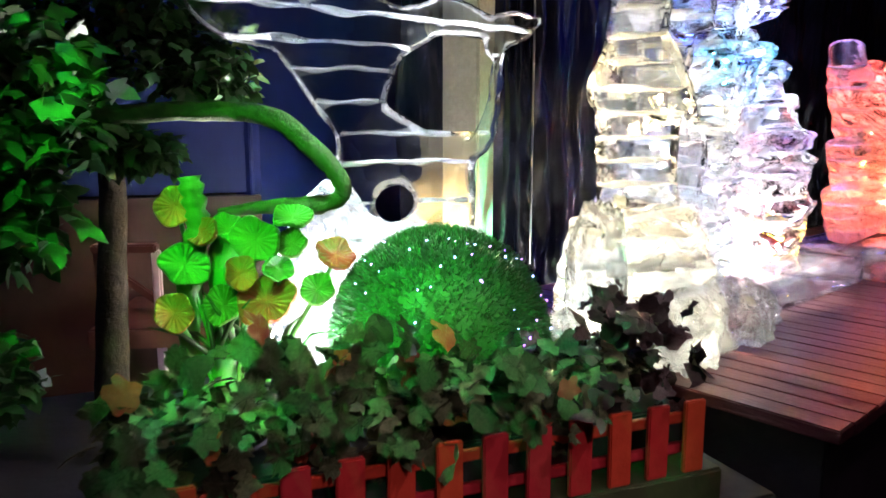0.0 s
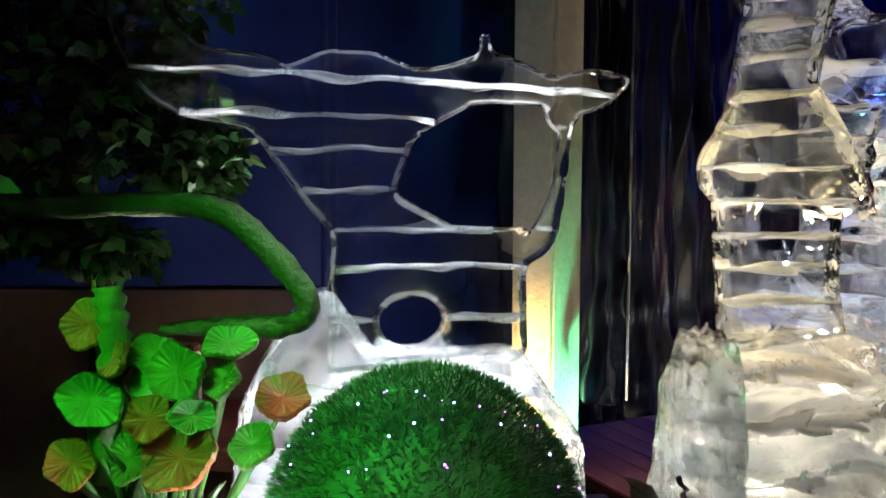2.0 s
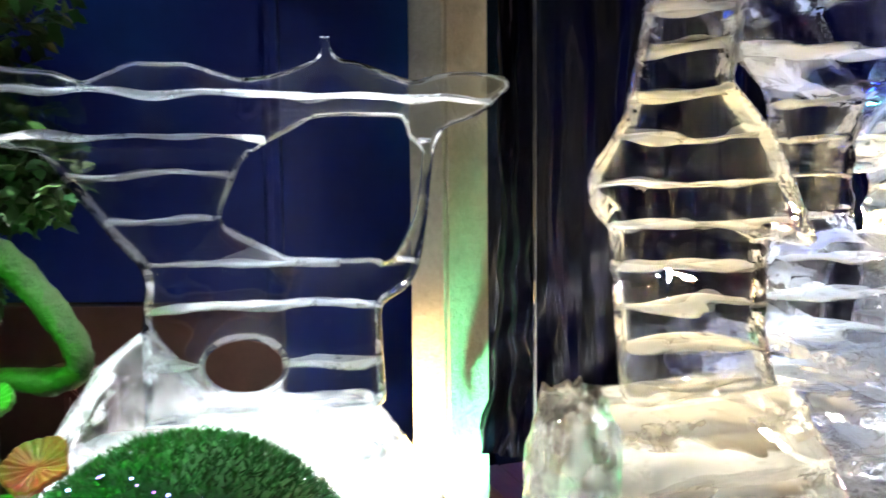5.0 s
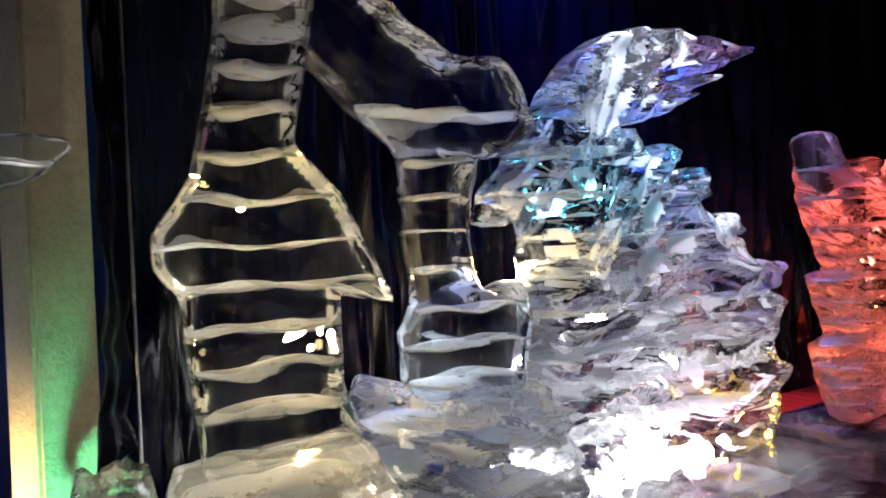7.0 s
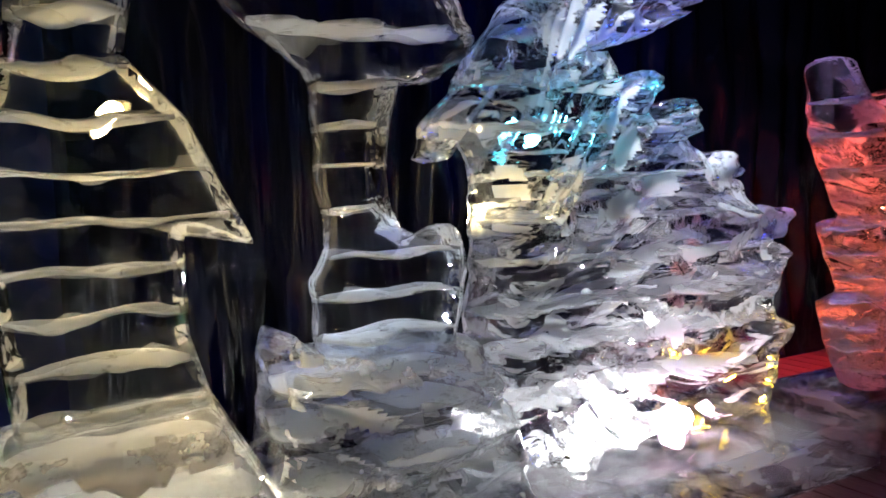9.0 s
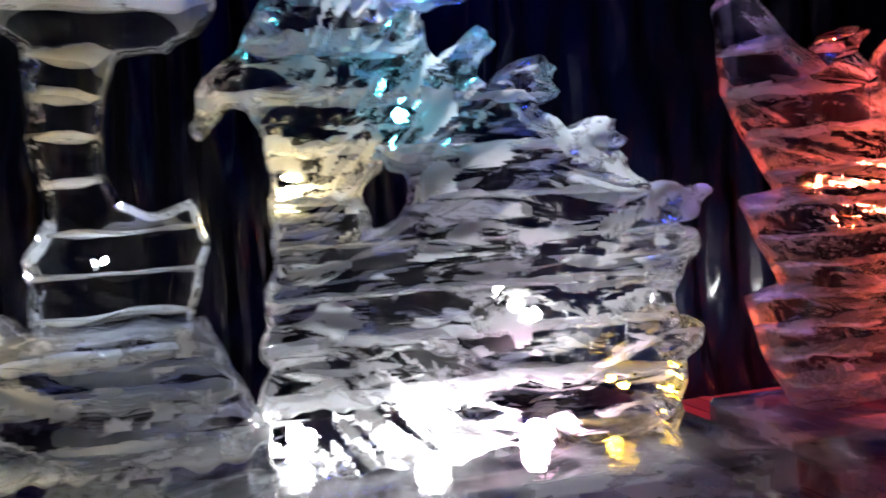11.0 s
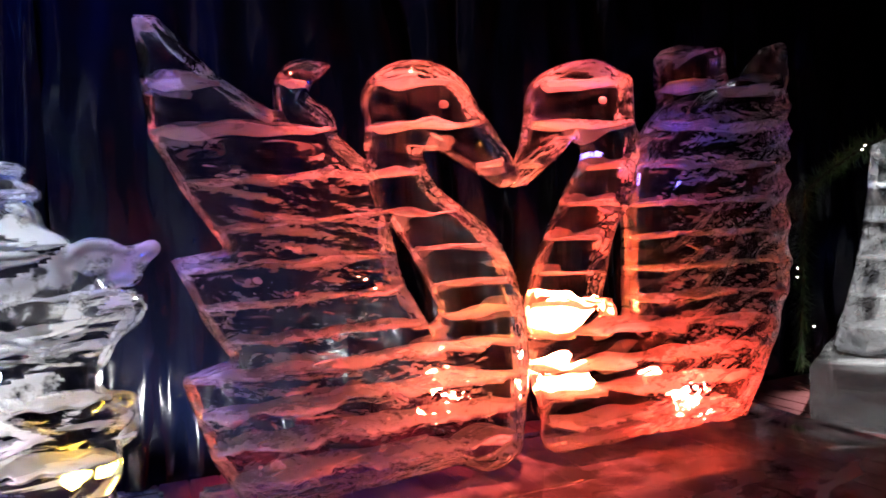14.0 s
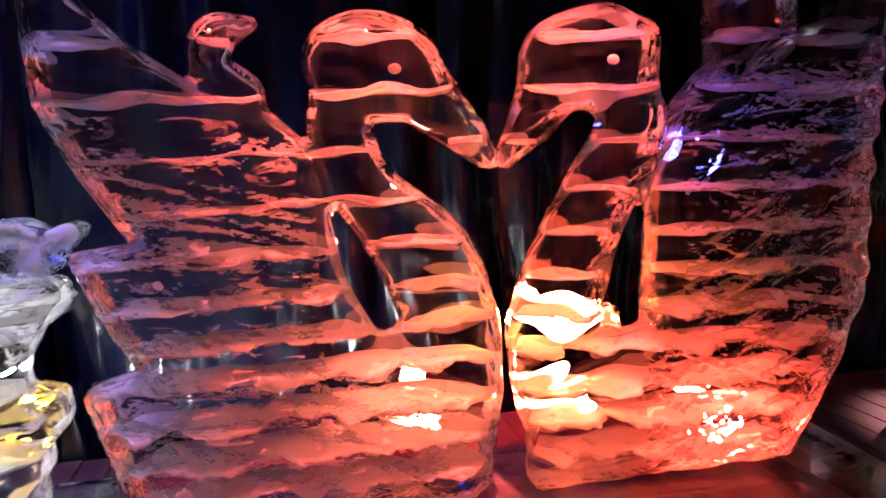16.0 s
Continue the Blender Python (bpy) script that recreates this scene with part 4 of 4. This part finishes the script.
for a in PADS:
    pad(*a)
    base = Vector((-0.40 + 0.25 * (a[0][0] + 0.40), 0.76, 1.0))
    top = Vector(a[0]) + Vector((0, 0.012, -0.012))
    v, f = tube(smooth_path([tuple(base), tuple((base + top) / 2 + Vector((0, 0.02, 0))), tuple(top)], 6), [0.004] * 13, 6)
    mesh_object("stalk", v, f, [PAD], plant)
v, f = tube(smooth_path([(-0.455, 0.76, 0.89), (-0.462, 0.755, 1.15), (-0.44, 0.755, 1.30), (-0.448, 0.755, 1.385)], 10),
            [0.019 + 0.004 * math.sin(k * 2.1) for k in range(31)], 10)
mesh_object("ribbed_stem", v, f, [PAD], plant)
v, f = tube(smooth_path([(-0.415, 0.775, 0.89), (-0.41, 0.77, 1.15), (-0.395, 0.765, 1.29)], 10), [0.024 + 0.004 * math.sin(k * 1.9) for k in range(21)], 10)
mesh_object("ribbed_stem", v, f, [PAD], plant)
for k in range(14):
    g2 = random.Random(k)
    a = Vector((-0.40 + g2.uniform(-0.06, 0.12), 0.74, 1.08))
    b = a + Vector((g2.uniform(-0.12, 0.08), g2.uniform(-0.06, 0.03), g2.uniform(0.05, 0.14)))
    v, f = tube([a, (a + b) / 2 + Vector((0, 0, 0.015)), b], [0.004, 0.005, 0.0008], 5)
    mesh_object("blade", v, f, [LEAF_TREE], plant)

# ---- tree with a drooping branch ----
tree = tagged(new("tree"), "leafy artificial tree with a bent green branch", "tree")
v, f = tube(smooth_path([(-0.72, 1.10, 0.88), (-0.70, 1.10, 1.15), (-0.68, 1.08, 1.40), (-0.70, 1.02, 1.62), (-0.66, 1.0, 1.9)], 8),
            [0.035 - 0.0006 * k for k in range(33)], 10, 0.06)
mesh_object("trunk", v, f, [BARK], tree)
bend = smooth_path([(-0.69, 1.04, 1.62), (-0.68, 0.86, 1.53), (-0.622, 0.82, 1.487), (-0.452, 0.82, 1.492), (-0.324, 0.82, 1.483), (-0.251, 0.82, 1.427), (-0.203, 0.82, 1.368),
                    (-0.222, 0.82, 1.334), (-0.325, 0.82, 1.328), (-0.419, 0.83, 1.317)], 8)
v, f = tube(bend, [0.009 + 0.009 * math.sin(min(k / 50, 1) * 2.3) ** 1.5 if k < 58 else 0.018 - (k - 58) * 0.0008 for k in range(len(bend))], 10, 0.10)
mesh_object("branch", v, f, [solid("green_bark", (0.03, 0.07, 0.015), (0.09, 0.13, 0.04), 40.0, 0.7, 1.0)], tree)
for a, b in (((-0.69, 1.04, 1.62), (-0.45, 0.95, 1.66)), ((-0.68, 1.06, 1.5), (-0.85, 0.8, 1.7)), ((-0.70, 1.02, 1.6), (-0.62, 0.6, 1.5)), ((-0.68, 1.05, 1.45), (-0.5, 0.98, 1.5))):
    a, b = Vector(a), Vector(b)
    v, f = tube([a, (a + b) / 2 + Vector((0, 0, 0.03)), b], [0.014, 0.009, 0.003], 7)
    mesh_object("limb", v, f, [BARK], tree)


def crown(name, clumps, count, size, mat, parent, seed):
    g = random.Random(seed)
    verts, faces = [], []
    for k in range(count):
        c, r = clumps[g.randrange(len(clumps))]
        n = Vector((g.gauss(0, 1), g.gauss(0, 1), g.gauss(0, 1))).normalized() * g.random() ** 0.45
        p = Vector(c) + Vector((n.x * r[0], n.y * r[1], n.z * r[2]))
        m = pose(p.x, p.y, p.z, g.uniform(-70, 30), g.uniform(-50, 50), g.uniform(0, 360)) @ Matrix.Scale(size * g.uniform(0.6, 1.3), 4)
        i = len(verts)
        shape = [(0, 0, 0), (0.28, 0.25, 0.05), (0.5, 0.45, -0.05), (0.25, 0.55, 0.03), (0.22, 0.8, -0.02), (0, 1.1, -0.15), (-0.22, 0.8, -0.02), (-0.25, 0.55, 0.03), (-0.5, 0.45, -0.05), (-0.28, 0.25, 0.05), (0, 0.5, 0.06)]
        verts += [m @ Vector(q) for q in shape]
        faces += [(i + 10, i + q, i + (q + 1) % 10) for q in range(10)]
    return tagged(mesh_object(name, verts, faces, [mat], parent), kind="stuff")


crown("crown", [((-0.52, 0.98, 1.62), (0.15, 0.12, 0.10)), ((-0.62, 0.95, 1.74), (0.2, 0.15, 0.12)), ((-0.76, 0.92, 1.56), (0.16, 0.14, 0.13)), ((-0.68, 0.95, 1.46), (0.12, 0.10, 0.05)),
                ((-0.85, 0.85, 1.75), (0.2, 0.2, 0.15)), ((-0.60, 0.98, 1.42), (0.09, 0.08, 0.04)), ((-0.45, 0.98, 1.56), (0.08, 0.06, 0.06)), ((-0.58, 0.98, 1.85), (0.2, 0.15, 0.1))],
      4200, 0.034, LEAF_TREE, tree, 31)
crown("near_crown", [((-0.62, 0.58, 1.50), (0.11, 0.10, 0.13)), ((-0.66, 0.58, 1.36), (0.09, 0.08, 0.10)), ((-0.72, 0.5, 1.6), (0.14, 0.12, 0.12))], 900, 0.045, LEAF_TREE, tree, 32)
bush = tagged(new("low_bush"), "low round green bush beside the platform", "bush")
v, f = tube([(-0.72, 0.56, 0.885), (-0.71, 0.56, 1.0), (-0.70, 0.56, 1.1)], [0.012, 0.01, 0.005], 6)
mesh_object("stem", v, f, [BARK], bush)
crown("foliage", [((-0.72, 0.56, 1.12), (0.09, 0.09, 0.08))], 380, 0.035, LEAF_TREE, bush, 33)

# ---- chair behind ----
chair = tagged(new("armchair"), "dark wooden armchair with a pale pink front post", "chair")
for nm, size, place, mat, turn in (("arm_post", (0.022, 0.022, 0.42), (-0.70, 1.42, 0.95), PINK, 0), ("arm_rest", (0.16, 0.04, 0.022), (-0.775, 1.42, 1.165), CHAIR, 0),
                                   ("back_post", (0.024, 0.024, 1.16), (-0.855, 1.46, 0.585), CHAIR, 0), ("seat", (0.42, 0.36, 0.05), (-0.62, 1.46, 0.965), CHAIR, 0),
                                   ("leg", (0.026, 0.026, 0.94), (-0.44, 1.32, 0.47), CHAIR, 0), ("leg", (0.026, 0.026, 0.74), (-0.70, 1.42, 0.37), CHAIR, 0), ("brace", (0.19, 0.012, 0.022), (-0.775, 1.425, 1.08), CHAIR, 38)):
    bm = bmesh.new()
    box(bm, size, pose(*place, 0, turn, 0), 0.004)
    part(nm, bm, mat, chair)

# ---- beyond the swans ----
ice_block("ice_block", (3.11, 3.39), -20, (0.50, 0.50, 0.165), "white frosty ice slab at the table's far end", seed=8)
carve("ice_bell", (3.2, 3.53), 34,
      [slab((-0.34, 1.055), (-0.26, 1.22), (-0.20, 1.39), (-0.16, 1.62), (0.14, 1.62), (0.22, 1.055))], [], 0.10, [1.12, 1.2, 1.3, 1.4, 1.5], ripples(71, 0.01, 18),
      (-0.4, 0.3, 1.053, 1.68), "white frosted bell-shaped ice carving", mat=ICE_CLOUDY, seed=71)
# Overhead fill added to whiten the far slab; no fixture known.
lamp("far_white_fill", "SPOT", (3.35, 3.0, 3.0), WHITE, 1500.0, 0.03, (3.10, 3.40, 1.10), 18)


def fir(place, direction, length, seed):
    g = random.Random(seed)
    thing = tagged(new("fir_garland"), "dark green artificial fir branch hanging from the curtain", "garland")
    a, d = Vector(place), Vector(direction).normalized()
    pts = [a + d * length * t + Vector((0, 0, -0.12 * t * t)) for t in (0, 0.25, 0.5, 0.75, 1)]
    v, f = tube(pts, [0.006] * 5, 5)
    mesh_object("twig", v, f, [BARK], thing)
    verts, faces = [], []
    for k in range(1500):
        p = a + d * length * (t := g.random()) + Vector((0, 0, -0.12 * t * t))
        q = Vector((g.gauss(0, 1), g.gauss(0, 1), g.gauss(0, 1))).normalized() + d * 0.5
        w = q.cross(Vector((0, 0.2, 1))).normalized() * 0.0016
        i = len(verts)
        verts += [p - w, p + w, p + q.normalized() * g.uniform(0.03, 0.07)]
        faces.append((i, i + 1, i + 2))
    tagged(mesh_object("needles", verts, faces, [FIR], thing, smooth=False), kind="stuff")
    for k in range(3):
        t = g.random()
        p = a + d * length * t + Vector((g.uniform(-0.03, 0.03), -0.05, -0.12 * t * t + g.uniform(-0.04, 0.04)))
        bm = bmesh.new()
        bmesh.ops.create_icosphere(bm, subdivisions=2, radius=0.0028, matrix=Matrix.Translation(p))
        part("fairy_light", bm, FAIRY, thing, "tiny lit bulb")


fir((3.15, 3.75, 1.66), (-0.75, 0.0, -0.35), 0.42, 1)
fir((2.9, 3.68, 1.5), (-0.1, 0.0, -1), 0.42, 2)
fir((3.2, 3.78, 1.55), (0.5, 0.3, 0.2), 0.4, 3)

# ---- finer leaves deep in the garland ----
g = random.Random(17)
clumps = [(tuple(on_fence(u, 0.13, 1.10)), (0.06, 0.085, 0.035)) for u in (-0.02, 0.08, 0.18, 0.28, 0.38, 0.48, 0.58, 0.68)]
crown("fill_leaves", clumps, 700, 0.04, LEAF_IVY, garland, 18)
